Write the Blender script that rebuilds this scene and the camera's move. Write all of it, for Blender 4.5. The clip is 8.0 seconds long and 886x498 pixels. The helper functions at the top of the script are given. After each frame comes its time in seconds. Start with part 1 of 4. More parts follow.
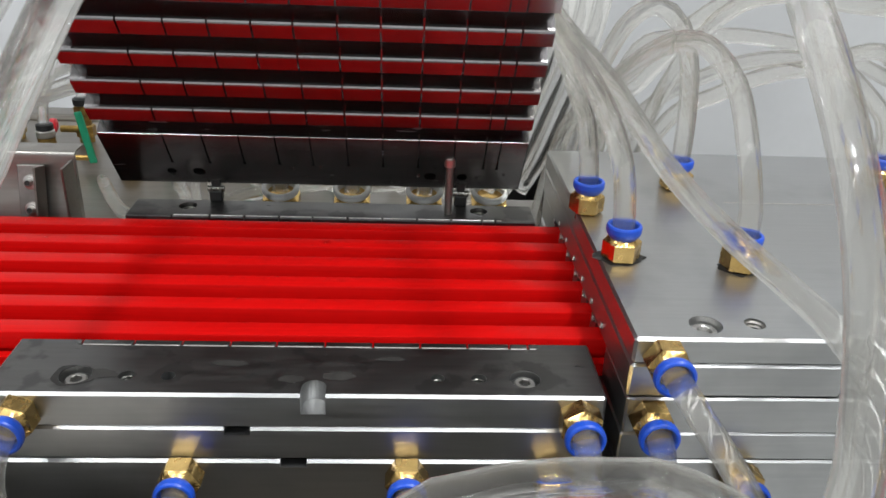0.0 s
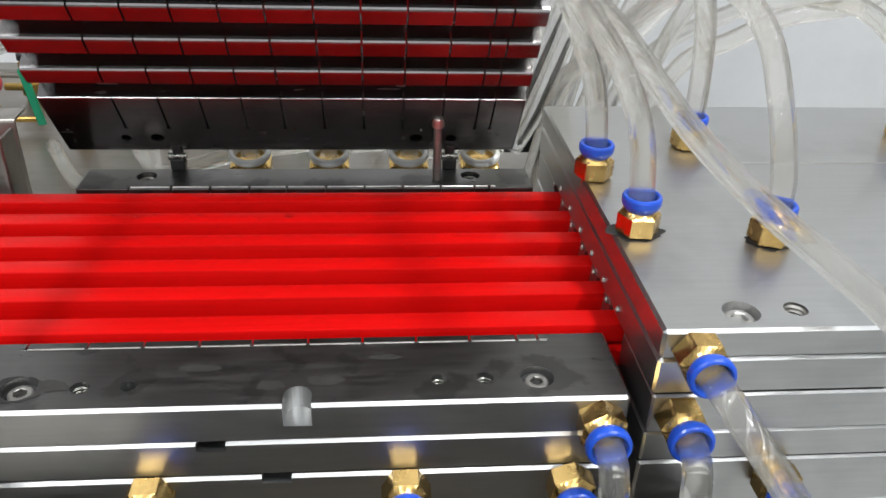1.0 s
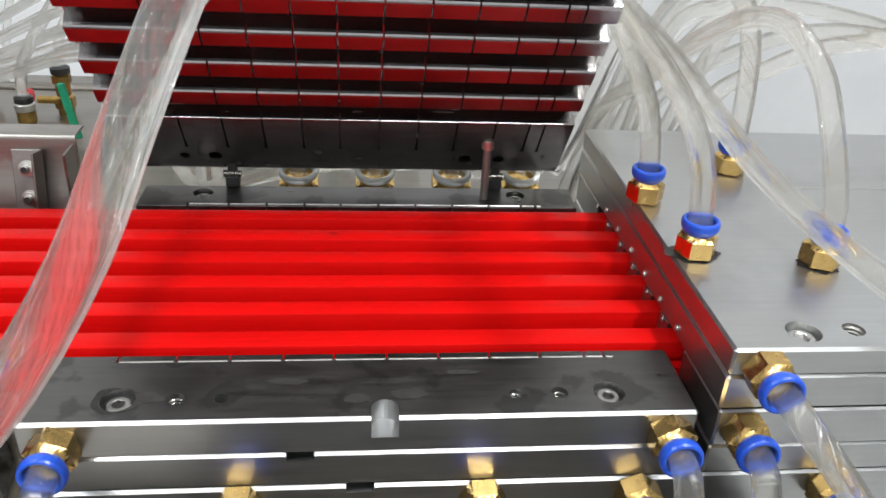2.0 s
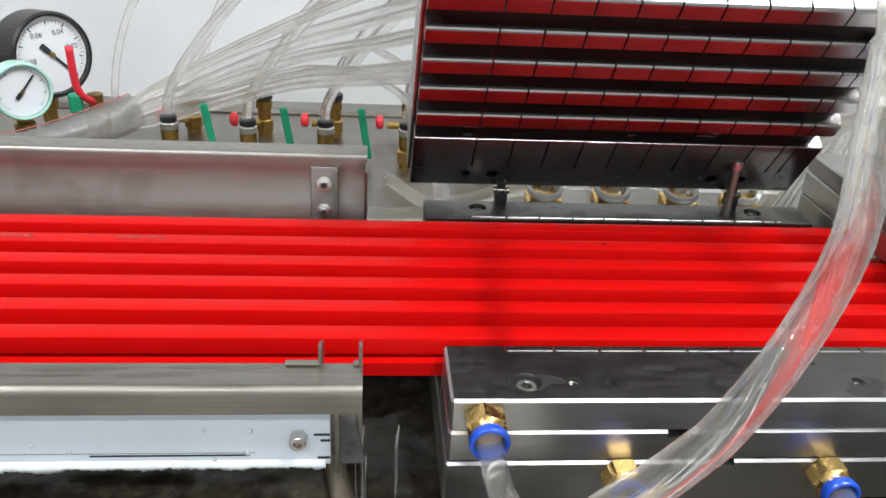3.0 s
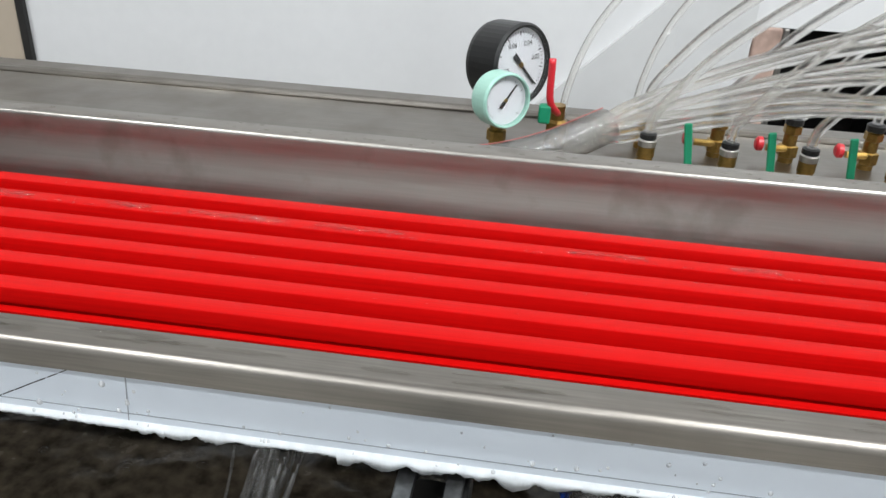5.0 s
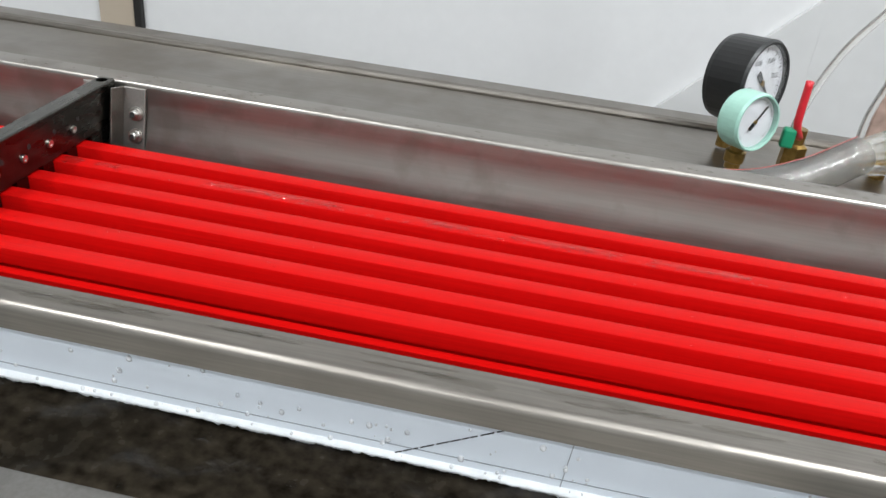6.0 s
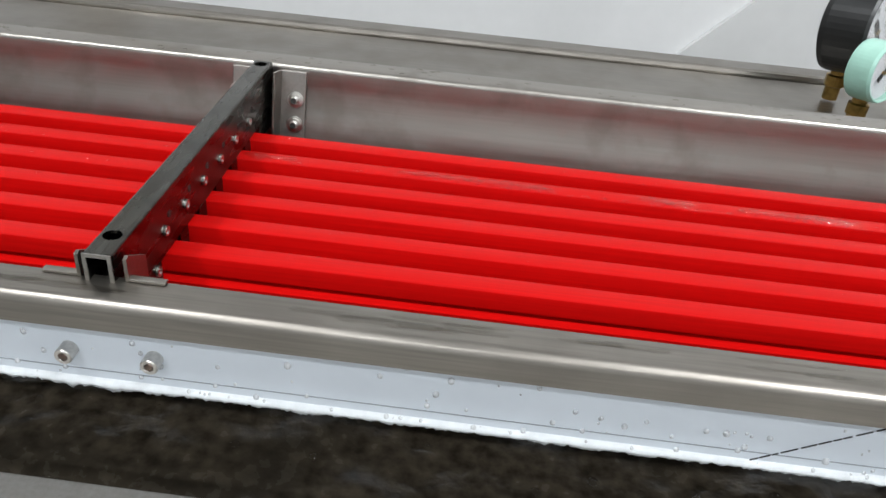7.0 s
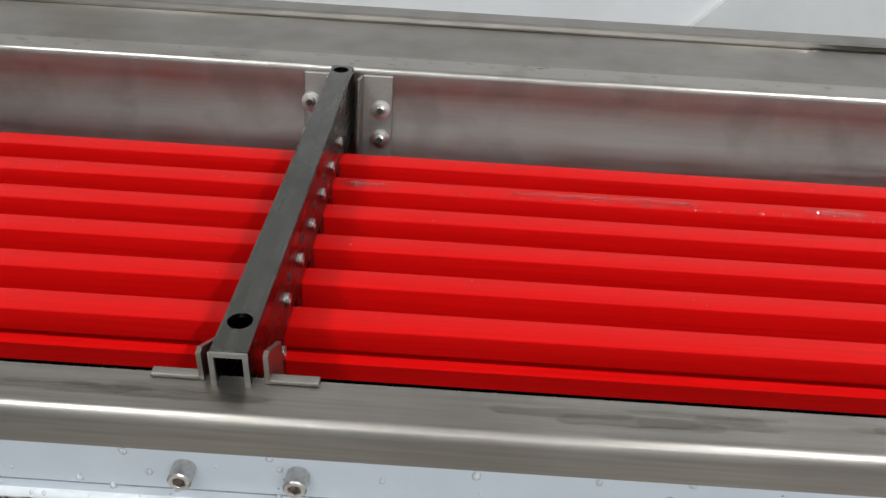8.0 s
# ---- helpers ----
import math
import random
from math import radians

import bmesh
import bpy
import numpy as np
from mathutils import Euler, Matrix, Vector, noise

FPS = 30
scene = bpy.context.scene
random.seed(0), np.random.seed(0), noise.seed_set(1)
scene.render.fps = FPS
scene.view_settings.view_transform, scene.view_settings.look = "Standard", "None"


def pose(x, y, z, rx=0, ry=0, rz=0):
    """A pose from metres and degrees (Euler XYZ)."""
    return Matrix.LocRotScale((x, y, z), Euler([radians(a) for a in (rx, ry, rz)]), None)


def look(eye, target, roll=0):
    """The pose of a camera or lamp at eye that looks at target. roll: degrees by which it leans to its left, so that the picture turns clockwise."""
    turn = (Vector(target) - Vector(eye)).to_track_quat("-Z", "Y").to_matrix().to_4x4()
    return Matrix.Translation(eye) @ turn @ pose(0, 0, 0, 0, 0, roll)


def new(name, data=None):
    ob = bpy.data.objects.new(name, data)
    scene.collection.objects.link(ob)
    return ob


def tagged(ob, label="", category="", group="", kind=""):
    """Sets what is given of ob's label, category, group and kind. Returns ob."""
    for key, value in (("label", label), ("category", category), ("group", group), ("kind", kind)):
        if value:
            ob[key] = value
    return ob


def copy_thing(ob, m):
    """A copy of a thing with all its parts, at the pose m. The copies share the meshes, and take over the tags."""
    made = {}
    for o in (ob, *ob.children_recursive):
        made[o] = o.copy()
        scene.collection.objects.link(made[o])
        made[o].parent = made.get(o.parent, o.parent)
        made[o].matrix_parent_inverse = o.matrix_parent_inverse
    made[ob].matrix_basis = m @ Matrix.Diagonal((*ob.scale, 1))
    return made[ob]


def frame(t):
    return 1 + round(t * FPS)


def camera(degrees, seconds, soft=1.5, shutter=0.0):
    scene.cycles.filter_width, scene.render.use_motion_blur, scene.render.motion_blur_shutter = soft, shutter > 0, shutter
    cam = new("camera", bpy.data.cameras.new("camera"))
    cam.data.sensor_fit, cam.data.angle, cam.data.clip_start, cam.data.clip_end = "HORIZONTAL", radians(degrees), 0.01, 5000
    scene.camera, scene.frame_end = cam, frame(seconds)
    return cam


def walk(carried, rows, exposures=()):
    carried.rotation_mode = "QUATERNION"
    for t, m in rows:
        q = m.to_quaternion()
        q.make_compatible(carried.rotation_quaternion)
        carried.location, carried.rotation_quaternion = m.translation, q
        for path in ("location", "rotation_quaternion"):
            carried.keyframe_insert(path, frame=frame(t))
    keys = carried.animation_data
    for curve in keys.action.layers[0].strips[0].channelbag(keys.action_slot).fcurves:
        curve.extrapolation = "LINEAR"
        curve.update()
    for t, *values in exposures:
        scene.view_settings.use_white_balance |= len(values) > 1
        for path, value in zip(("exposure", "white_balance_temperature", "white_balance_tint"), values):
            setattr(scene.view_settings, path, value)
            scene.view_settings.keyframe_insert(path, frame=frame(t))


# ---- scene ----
cam = camera(57.35, 8.0)
PATH = [
    (0, pose(-0.0775, -0.2432, 0.1785, 64.08, -2.21, -2.21)),
    (0.5, pose(-0.0817, -0.2165, 0.1734, 61.87, -2.18, -4.85)),
    (1, pose(-0.0837, -0.2005, 0.1722, 60.16, -1.91, -4.50)),
    (1.2, pose(-0.0863, -0.1972, 0.1747, 60.20, -1.86, -3.99)),
    (2.3, pose(-0.1494, -0.2179, 0.1809, 61.51, -3.65, -6.10)),
    (2.5, pose(-0.1780, -0.2257, 0.1821, 61.88, -3.84, -6.46)),
    (3, pose(-0.2588, -0.2384, 0.1867, 62.67, -3.12, -4.27)),
    (3.5, pose(-0.3311, -0.2498, 0.1869, 62.87, -3.91, -4.59)),
    (4, pose(-0.4054, -0.2727, 0.1958, 61.90, -4.62, -7.29)),
    (4.5, pose(-0.4562, -0.2629, 0.1886, 62.19, -3.59, -1.70)),
    (5, pose(-0.4963, -0.2310, 0.1885, 61.77, -2.63, 8.09)),
    (5.2, pose(-0.5279, -0.2199, 0.1820, 61.65, -3.93, 10.99)),
    (6.3, pose(-0.7184, -0.2179, 0.1887, 59.71, -6.37, 10.46)),
    (6.5, pose(-0.7517, -0.2133, 0.1807, 59.85, -5.83, 8.37)),
    (7, pose(-0.8056, -0.2056, 0.1704, 57.89, -4.50, 5.46)),
    (7.5, pose(-0.8453, -0.1710, 0.1603, 57.45, -3.72, 3.92)),
    (8, pose(-0.8743, -0.1429, 0.1514, 56.66, -2.83, 2.34)),
]
walk(cam, PATH, [(0, -0.42), (0.5, -0.29), (1.0, -0.14), (2.5, -0.02), (3.5, -0.10), (5.0, -0.16), (6.5, -0.18), (8.0, -0.33)])

# ---- world and light ----
world = bpy.data.worlds.new("world")
scene.world = world
world.use_nodes = True
world.node_tree.nodes["Background"].inputs[0].default_value = (0.80, 0.85, 1.0, 1)
world.node_tree.nodes["Background"].inputs[1].default_value = 0.25


# ---- materials ----
def material(name, colour, rough=0.5, metal=0.0, grain=0.0, grain_scale=60.0, stretch=(1, 1, 1), bump=0.0, rough_var=0.0,
             stain=0.0, stain_scale=9.0, stain_colour=None, transmission=0.0, ior=1.45, spec=0.5, coat=0.0, emit=0.0, stain_at=(0.52, 0.66)):
    """A surface with fine grain, blotches at a larger scale, and relief."""
    m = bpy.data.materials.new(name)
    m.use_nodes = True
    nt = m.node_tree
    p = nt.nodes["Principled BSDF"]
    p.inputs["Base Color"].default_value = (*colour, 1)
    p.inputs["Roughness"].default_value = rough
    p.inputs["Metallic"].default_value = metal
    p.inputs["Transmission Weight"].default_value = transmission
    p.inputs["IOR"].default_value = ior
    p.inputs["Specular IOR Level"].default_value = spec
    p.inputs["Coat Weight"].default_value = coat
    p.inputs["Coat Roughness"].default_value = 0.08
    if emit:
        p.inputs["Emission Color"].default_value = (*colour, 1)
        p.inputs["Emission Strength"].default_value = emit
    if not (grain or bump or rough_var or stain):
        return m
    link, add = nt.links.new, nt.nodes.new
    co, mp = add("ShaderNodeTexCoord"), add("ShaderNodeMapping")
    mp.inputs["Scale"].default_value = stretch
    link(co.outputs["Object"], mp.inputs["Vector"])
    fine = add("ShaderNodeTexNoise")
    fine.inputs["Scale"].default_value, fine.inputs["Detail"].default_value = grain_scale, 5
    link(mp.outputs[0], fine.inputs["Vector"])
    big = add("ShaderNodeTexNoise")
    big.inputs["Scale"].default_value, big.inputs["Detail"].default_value = stain_scale, 4
    link(co.outputs["Object"], big.inputs["Vector"])
    col = None
    if grain:
        ramp = add("ShaderNodeMapRange")
        ramp.inputs[1].default_value, ramp.inputs[2].default_value = 0.3, 0.7
        ramp.inputs[3].default_value, ramp.inputs[4].default_value = 1 - grain, 1 + grain
        link(fine.outputs["Fac"], ramp.inputs[0])
        mul = add("ShaderNodeVectorMath")
        mul.operation = "SCALE"
        mul.inputs[0].default_value = colour
        link(ramp.outputs[0], mul.inputs["Scale"])
        col = mul.outputs[0]
    if stain:
        edge = add("ShaderNodeMapRange")
        edge.inputs[1].default_value, edge.inputs[2].default_value = stain_at
        edge.inputs[4].default_value = stain
        link(big.outputs["Fac"], edge.inputs[0])
        mix = add("ShaderNodeMix")
        mix.data_type = "RGBA"
        mix.inputs[6].default_value = (*colour, 1)
        mix.inputs[7].default_value = (*(stain_colour or [c * 0.5 for c in colour]), 1)
        if col:
            link(col, mix.inputs[6])
        link(edge.outputs[0], mix.inputs[0])
        col = mix.outputs[2]
    if col:
        link(col, p.inputs["Base Color"])
    if rough_var:
        rr = add("ShaderNodeMapRange")
        rr.inputs[1].default_value, rr.inputs[2].default_value = 0.3, 0.7
        rr.inputs[3].default_value, rr.inputs[4].default_value = max(rough - rough_var, 0.02), min(rough + rough_var, 1)
        both = add("ShaderNodeMath")
        both.operation = "MULTIPLY_ADD"
        both.inputs[1].default_value, both.inputs[2].default_value = 0.5, 0.0
        total = add("ShaderNodeMath")
        total.operation = "ADD"
        link(fine.outputs["Fac"], both.inputs[0])
        half = add("ShaderNodeMath")
        half.operation = "MULTIPLY"
        half.inputs[1].default_value = 0.5
        link(big.outputs["Fac"], half.inputs[0])
        link(both.outputs[0], total.inputs[0])
        link(half.outputs[0], total.inputs[1])
        link(total.outputs[0], rr.inputs[0])
        link(rr.outputs[0], p.inputs["Roughness"])
    if bump:
        b = add("ShaderNodeBump")
        b.inputs["Strength"].default_value, b.inputs["Distance"].default_value = bump, 0.0006
        link(fine.outputs["Fac"], b.inputs["Height"])
        link(b.outputs[0], p.inputs["Normal"])
    return m


RED = material("red_plastic", (0.425, 0.0026, 0.0024), 0.36, spec=0.09, grain=0.09, grain_scale=900, stretch=(0.02, 1, 1), bump=0.10, rough_var=0.08)
GROUND = material("ground_steel", (0.45, 0.45, 0.445), 0.34, 1, grain=0.05, grain_scale=500, stretch=(0.05, 1, 1), bump=0.04, rough_var=0.07,
                  stain=0.25, stain_scale=22)
# Dim reflections on the wet plate tops are put into this darker base colour.
PLATE_TOP = material("wet_steel_dark_reflection", (0.135, 0.13, 0.125), 0.36, 1, grain=0.10, grain_scale=420, stretch=(0.1, 1, 1), bump=0.05, rough_var=0.12,
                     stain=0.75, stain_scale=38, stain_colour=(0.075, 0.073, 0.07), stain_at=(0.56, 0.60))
COMB = material("polished_tool_steel", (0.26, 0.248, 0.246), 0.23, 1, grain=0.07, grain_scale=300, stretch=(0.06, 1, 1), bump=0.03, rough_var=0.06,
                stain=0.3, stain_scale=40)
STAINLESS = material("brushed_stainless", (0.245, 0.226, 0.202), 0.38, 1, grain=0.14, grain_scale=700, stretch=(0.03, 1, 1), bump=0.05, rough_var=0.08,
                     stain=0.35, stain_scale=26, stain_colour=(0.16, 0.142, 0.122), stain_at=(0.46, 0.68))
BARE = material("bare_stainless", (0.315, 0.295, 0.27), 0.36, 1, grain=0.05, grain_scale=700, stretch=(0.03, 1, 1), bump=0.015, rough_var=0.08,
                stain=0.45, stain_scale=34, stain_colour=(0.19, 0.17, 0.15), stain_at=(0.54, 0.66))
DULL = material("dull_stainless", (0.30, 0.285, 0.265), 0.50, 1, grain=0.08, grain_scale=500, bump=0.04, stain=0.3, stain_scale=60)
BAR = material("dark_wet_steel", (0.088, 0.086, 0.077), 0.28, 1, grain=0.15, grain_scale=260, stretch=(1, 0.1, 1), bump=0.06, rough_var=0.1,
               stain=0.4, stain_scale=45)
SCREW = material("screw_steel", (0.58, 0.56, 0.53), 0.30, 1, grain=0.1, grain_scale=900)
BRASS = material("brass", (0.66, 0.44, 0.16), 0.24, 1, grain=0.12, grain_scale=300, bump=0.03, rough_var=0.08, stain=0.3, stain_scale=120,
                 stain_colour=(0.42, 0.27, 0.10))
OLD_BRASS = material("tarnished_brass", (0.36, 0.23, 0.07), 0.34, 1, grain=0.2, grain_scale=260, bump=0.05, stain=0.5, stain_scale=90)
BLUE = material("blue_plastic", (0.009, 0.060, 0.42), 0.32, coat=0.2, grain=0.05, grain_scale=400)


def clear(name, tint, haze, rough, face, edge, haze_colour=(0.86, 0.86, 0.85)):
    """A thin clear skin: what lies behind shows through it, with some milky haze, and gloss that grows towards its edges."""
    m = bpy.data.materials.new(name)
    m.use_nodes = True
    nt = m.node_tree
    nt.nodes.clear()
    add, link = nt.nodes.new, nt.links.new
    through_, milk, gloss, fr = add("ShaderNodeBsdfTransparent"), add("ShaderNodeBsdfPrincipled"), add("ShaderNodeBsdfGlossy"), add("ShaderNodeLayerWeight")
    a, b, out = add("ShaderNodeMixShader"), add("ShaderNodeMixShader"), add("ShaderNodeOutputMaterial")
    through_.inputs[0].default_value = (*tint, 1)
    milk.inputs["Base Color"].default_value, milk.inputs["Roughness"].default_value = (*haze_colour, 1), 0.3
    gloss.inputs["Roughness"].default_value = rough
    pw, am = add("ShaderNodeMath"), add("ShaderNodeMath")
    pw.operation, pw.inputs[1].default_value = "POWER", 2.6
    am.operation, am.inputs[1].default_value, am.inputs[2].default_value = "MULTIPLY_ADD", edge, face
    link(fr.outputs["Facing"], pw.inputs[0])
    link(pw.outputs[0], am.inputs[0])
    ns, co, mr = add("ShaderNodeTexNoise"), add("ShaderNodeTexCoord"), add("ShaderNodeMapRange")
    ns.inputs["Scale"].default_value, ns.inputs["Detail"].default_value = 45, 3
    link(co.outputs["Object"], ns.inputs["Vector"])
    mr.inputs[1].default_value, mr.inputs[2].default_value, mr.inputs[3].default_value, mr.inputs[4].default_value = 0.35, 0.7, haze * 0.6, haze * 1.6
    link(ns.outputs["Fac"], mr.inputs[0])
    link(mr.outputs[0], a.inputs[0])
    link(through_.outputs[0], a.inputs[1])
    link(milk.outputs[0], a.inputs[2])
    link(am.outputs[0], b.inputs[0])
    link(a.outputs[0], b.inputs[1])
    link(gloss.outputs[0], b.inputs[2])
    link(b.outputs[0], out.inputs[0])
    return m


def flexible(name, tint, milk, ior, rough):
    """Soft clear plastic full of water: it bends the light, and is a little milky."""
    m = bpy.data.materials.new(name)
    m.use_nodes = True
    nt = m.node_tree
    add, link = nt.nodes.new, nt.links.new
    p, out = nt.nodes["Principled BSDF"], nt.nodes["Material Output"]
    p.inputs["Base Color"].default_value = (*tint, 1)
    p.inputs["Roughness"].default_value, p.inputs["IOR"].default_value, p.inputs["Transmission Weight"].default_value = rough, ior, 1.0
    ns, co, mr = add("ShaderNodeTexNoise"), add("ShaderNodeTexCoord"), add("ShaderNodeMapRange")
    ns.inputs["Scale"].default_value, ns.inputs["Detail"].default_value = 60, 4
    link(co.outputs["Object"], ns.inputs["Vector"])
    mr.inputs[1].default_value, mr.inputs[2].default_value, mr.inputs[3].default_value, mr.inputs[4].default_value = 0.35, 0.7, milk * 0.6, milk * 1.5
    link(ns.outputs["Fac"], mr.inputs[0])
    haze, clear_way, a, b = add("ShaderNodeBsdfPrincipled"), add("ShaderNodeBsdfTransparent"), add("ShaderNodeMixShader"), add("ShaderNodeMixShader")
    haze.inputs["Base Color"].default_value, haze.inputs["Roughness"].default_value = (0.80, 0.78, 0.74, 1), 0.25
    clear_way.inputs[0].default_value = (*tint, 1)
    a.inputs[0].default_value = 0.45
    link(p.outputs[0], a.inputs[1])
    link(clear_way.outputs[0], a.inputs[2])
    link(mr.outputs[0], b.inputs[0])
    link(a.outputs[0], b.inputs[1])
    link(haze.outputs[0], b.inputs[2])
    link(b.outputs[0], out.inputs[0])
    return m


TUBE = flexible("clear_tube", (0.955, 0.942, 0.91), 0.04, 1.36, 0.02)
THIN_TUBE = flexible("clear_thin_tube", (0.95, 0.945, 0.93), 0.09, 1.33, 0.03)
HOSE = clear("clear_ribbed_hose", (0.86, 0.855, 0.84), 0.10, 0.14, 0.06, 0.5, (0.5, 0.49, 0.47))
BOARD = material("white_plastic_board", (0.64, 0.69, 0.75), 0.42, grain=0.02, grain_scale=60, stain=0.2, stain_scale=14, stain_colour=(0.5, 0.55, 0.6))
FOAM = material("white_sealant", (0.74, 0.77, 0.79), 0.6, grain=0.08, grain_scale=200, bump=0.4)
WHITE_WALL = material("white_painted_panel", (0.70, 0.70, 0.70), 0.55, grain=0.015, grain_scale=40, bump=0.02, stain=0.12, stain_scale=2.5)
GREY_WALL = material("grey_painted_panel", (0.36, 0.36, 0.355), 0.6, grain=0.03, grain_scale=40, stain=0.2, stain_scale=1.5)
BASIN = material("dark_wet_basin", (0.072, 0.058, 0.041), 0.17, spec=0.28, grain=0.6, grain_scale=110, bump=0.9, rough_var=0.2, stain=0.6, stain_scale=14,
                 stain_colour=(0.040, 0.034, 0.026))
BLACK = material("black_plastic", (0.012, 0.012, 0.012), 0.38, grain=0.1, grain_scale=200)
WET = material("dark_wet_film", (0.030, 0.028, 0.026), 0.30, spec=0.12, grain=0.2, grain_scale=300)
SCALE = material("brown_rubber", (0.26, 0.215, 0.16), 0.35, grain=0.25, grain_scale=160, bump=0.2)
GALV = material("wet_galvanised_steel", (0.26, 0.265, 0.265), 0.42, 1, grain=0.25, grain_scale=120, bump=0.06, rough_var=0.1, stain=0.7, stain_scale=70, stain_colour=(0.08, 0.08, 0.08), stain_at=(0.45, 0.62))
RUST = material("rust_brown_paint", (0.40, 0.28, 0.23), 0.6, grain=0.3, grain_scale=40)
# Near-black: shade put into the colour of recesses and holes; also the joint strip.
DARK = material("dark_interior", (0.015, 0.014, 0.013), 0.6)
DIAL = material("dial_white", (0.82, 0.83, 0.86), 0.4)
MINT = material("mint_enamel", (0.33, 0.56, 0.47), 0.32, coat=0.3, grain=0.03, grain_scale=200)
GREEN = material("green_plastic", (0.01, 0.22, 0.11), 0.4, grain=0.05, grain_scale=200)
RED_KNOB = material("red_enamel", (0.55, 0.02, 0.03), 0.35)
GREY_LINE = material("grey_line", (0.26, 0.28, 0.30), 0.6)
INK = material("black_ink", (0.02, 0.02, 0.02), 0.6)
WHITE_PTFE = material("white_nylon", (0.75, 0.75, 0.73), 0.45)
WATER = clear("water", (0.92, 0.92, 0.92), 0.0, 0.025, 0.035, 0.45)
# White haze puts the drops' bright highlights into their colour.
BEAD = clear("water_beads", (0.97, 0.97, 0.97), 0.55, 0.04, 0.12, 0.6, (0.92, 0.94, 0.96))
RIM_FILM = clear("rim_water_film", (0.85, 0.84, 0.82), 0.0, 0.05, 0.02, 0.25)
STREAM = clear("running_water", (0.93, 0.93, 0.92), 0.10, 0.06, 0.10, 0.7)
GLASS = clear("gauge_glass", (0.98, 0.98, 0.98), 0.0, 0.03, 0.04, 0.5)
FLOOR = material("grey_concrete", (0.36, 0.36, 0.35), 0.6, grain=0.1, grain_scale=30, stain=0.4, stain_scale=1.5, bump=0.1)
LAMP = material("lamp_tube", (0.95, 0.98, 1.0), 0.5, emit=9.0)


# ---- mesh helpers ----
def part(name, bm, mat, parent=None, label="", smooth=False, m=None):
    """Links a bmesh as one mesh object, under a thing or a part when a parent is given."""
    me = bm
    if isinstance(bm, bmesh.types.BMesh):
        bmesh.ops.recalc_face_normals(bm, faces=bm.faces)
        me = bpy.data.meshes.new(name)
        bm.to_mesh(me)
        bm.free()
    if mat:
        me.materials.clear()
        me.materials.append(mat)
    if smooth:
        me.polygons.foreach_set("use_smooth", [True] * len(me.polygons))
    ob = new(name, me)
    if m is not None:
        ob.matrix_basis = m
    if parent:
        ob.parent = parent
    if label:
        ob["label"] = label
    return ob


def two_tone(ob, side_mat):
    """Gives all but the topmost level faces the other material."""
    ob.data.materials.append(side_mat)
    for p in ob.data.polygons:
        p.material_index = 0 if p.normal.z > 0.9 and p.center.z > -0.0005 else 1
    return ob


def thing(name, label, category, m=None, group="", kind=""):
    """An empty at a thing's base, to parent its parts."""
    ob = new(name)
    ob.empty_display_size = 0.02
    if m is not None:
        ob.matrix_basis = m
    return tagged(ob, label, category, group, kind)


def box(x0, x1, y0, y1, z0, z1, bevel=0.0, bm=None, seg=2):
    bm2 = bmesh.new()
    v = [bm2.verts.new((x, y, z)) for x in (x0, x1) for y in (y0, y1) for z in (z0, z1)]
    for f in ((0, 1, 3, 2), (4, 6, 7, 5), (0, 4, 5, 1), (2, 3, 7, 6), (0, 2, 6, 4), (1, 5, 7, 3)):
        bm2.faces.new([v[i] for i in f])
    bmesh.ops.recalc_face_normals(bm2, faces=bm2.faces)
    if bevel:
        bmesh.ops.bevel(bm2, geom=bm2.edges[:], offset=bevel, segments=seg, profile=0.5, affect="EDGES")
    return merge(bm, bm2)


def merge(bm, other, m=None):
    """Adds the other bmesh to bm, and frees it."""
    if m is not None:
        other.transform(m)
    if bm is None:
        return other
    me = bpy.data.meshes.new("tmp")
    other.to_mesh(me)
    other.free()
    bm.from_mesh(me)
    bpy.data.meshes.remove(me)
    return bm


def prism(outline, x0, x1, bm=None, bevel=0.0):
    """A closed outline of (y, z) drawn out along x."""
    b = bmesh.new()
    a = [b.verts.new((x0, y, z)) for y, z in outline]
    c = [b.verts.new((x1, y, z)) for y, z in outline]
    n = len(outline)
    b.faces.new(a)
    b.faces.new(c[::-1])
    for i in range(n):
        b.faces.new((a[i], c[i], c[(i + 1) % n], a[(i + 1) % n]))
    bmesh.ops.recalc_face_normals(b, faces=b.faces)
    if bevel:
        bmesh.ops.bevel(b, geom=b.edges[:], offset=bevel, segments=1, affect="EDGES")
    return merge(bm, b)


def hexed(r, a):
    """The radius at angle a of a hexagon with r across its flats' half."""
    return r / math.cos((a + math.pi / 6) % (math.pi / 3) - math.pi / 6)


def lathe(rings, n=24, bm=None, closed=True):
    """Rings of (r, z) or (r, z, 'h') for hexagonal ones, turned about z."""
    b = bmesh.new()
    rows = []
    for r, z, *k in rings:
        rows.append([b.verts.new(((hexed(r, 2 * math.pi * i / n) if k else r) * math.cos(2 * math.pi * i / n),
                                  (hexed(r, 2 * math.pi * i / n) if k else r) * math.sin(2 * math.pi * i / n), z)) for i in range(n)])
    for p, q in zip(rows, rows[1:]):
        for i in range(n):
            b.faces.new((p[i], p[(i + 1) % n], q[(i + 1) % n], q[i]))
    if closed:
        b.faces.new(rows[0])
        b.faces.new(rows[-1][::-1])
    bmesh.ops.recalc_face_normals(b, faces=b.faces)
    return merge(bm, b)


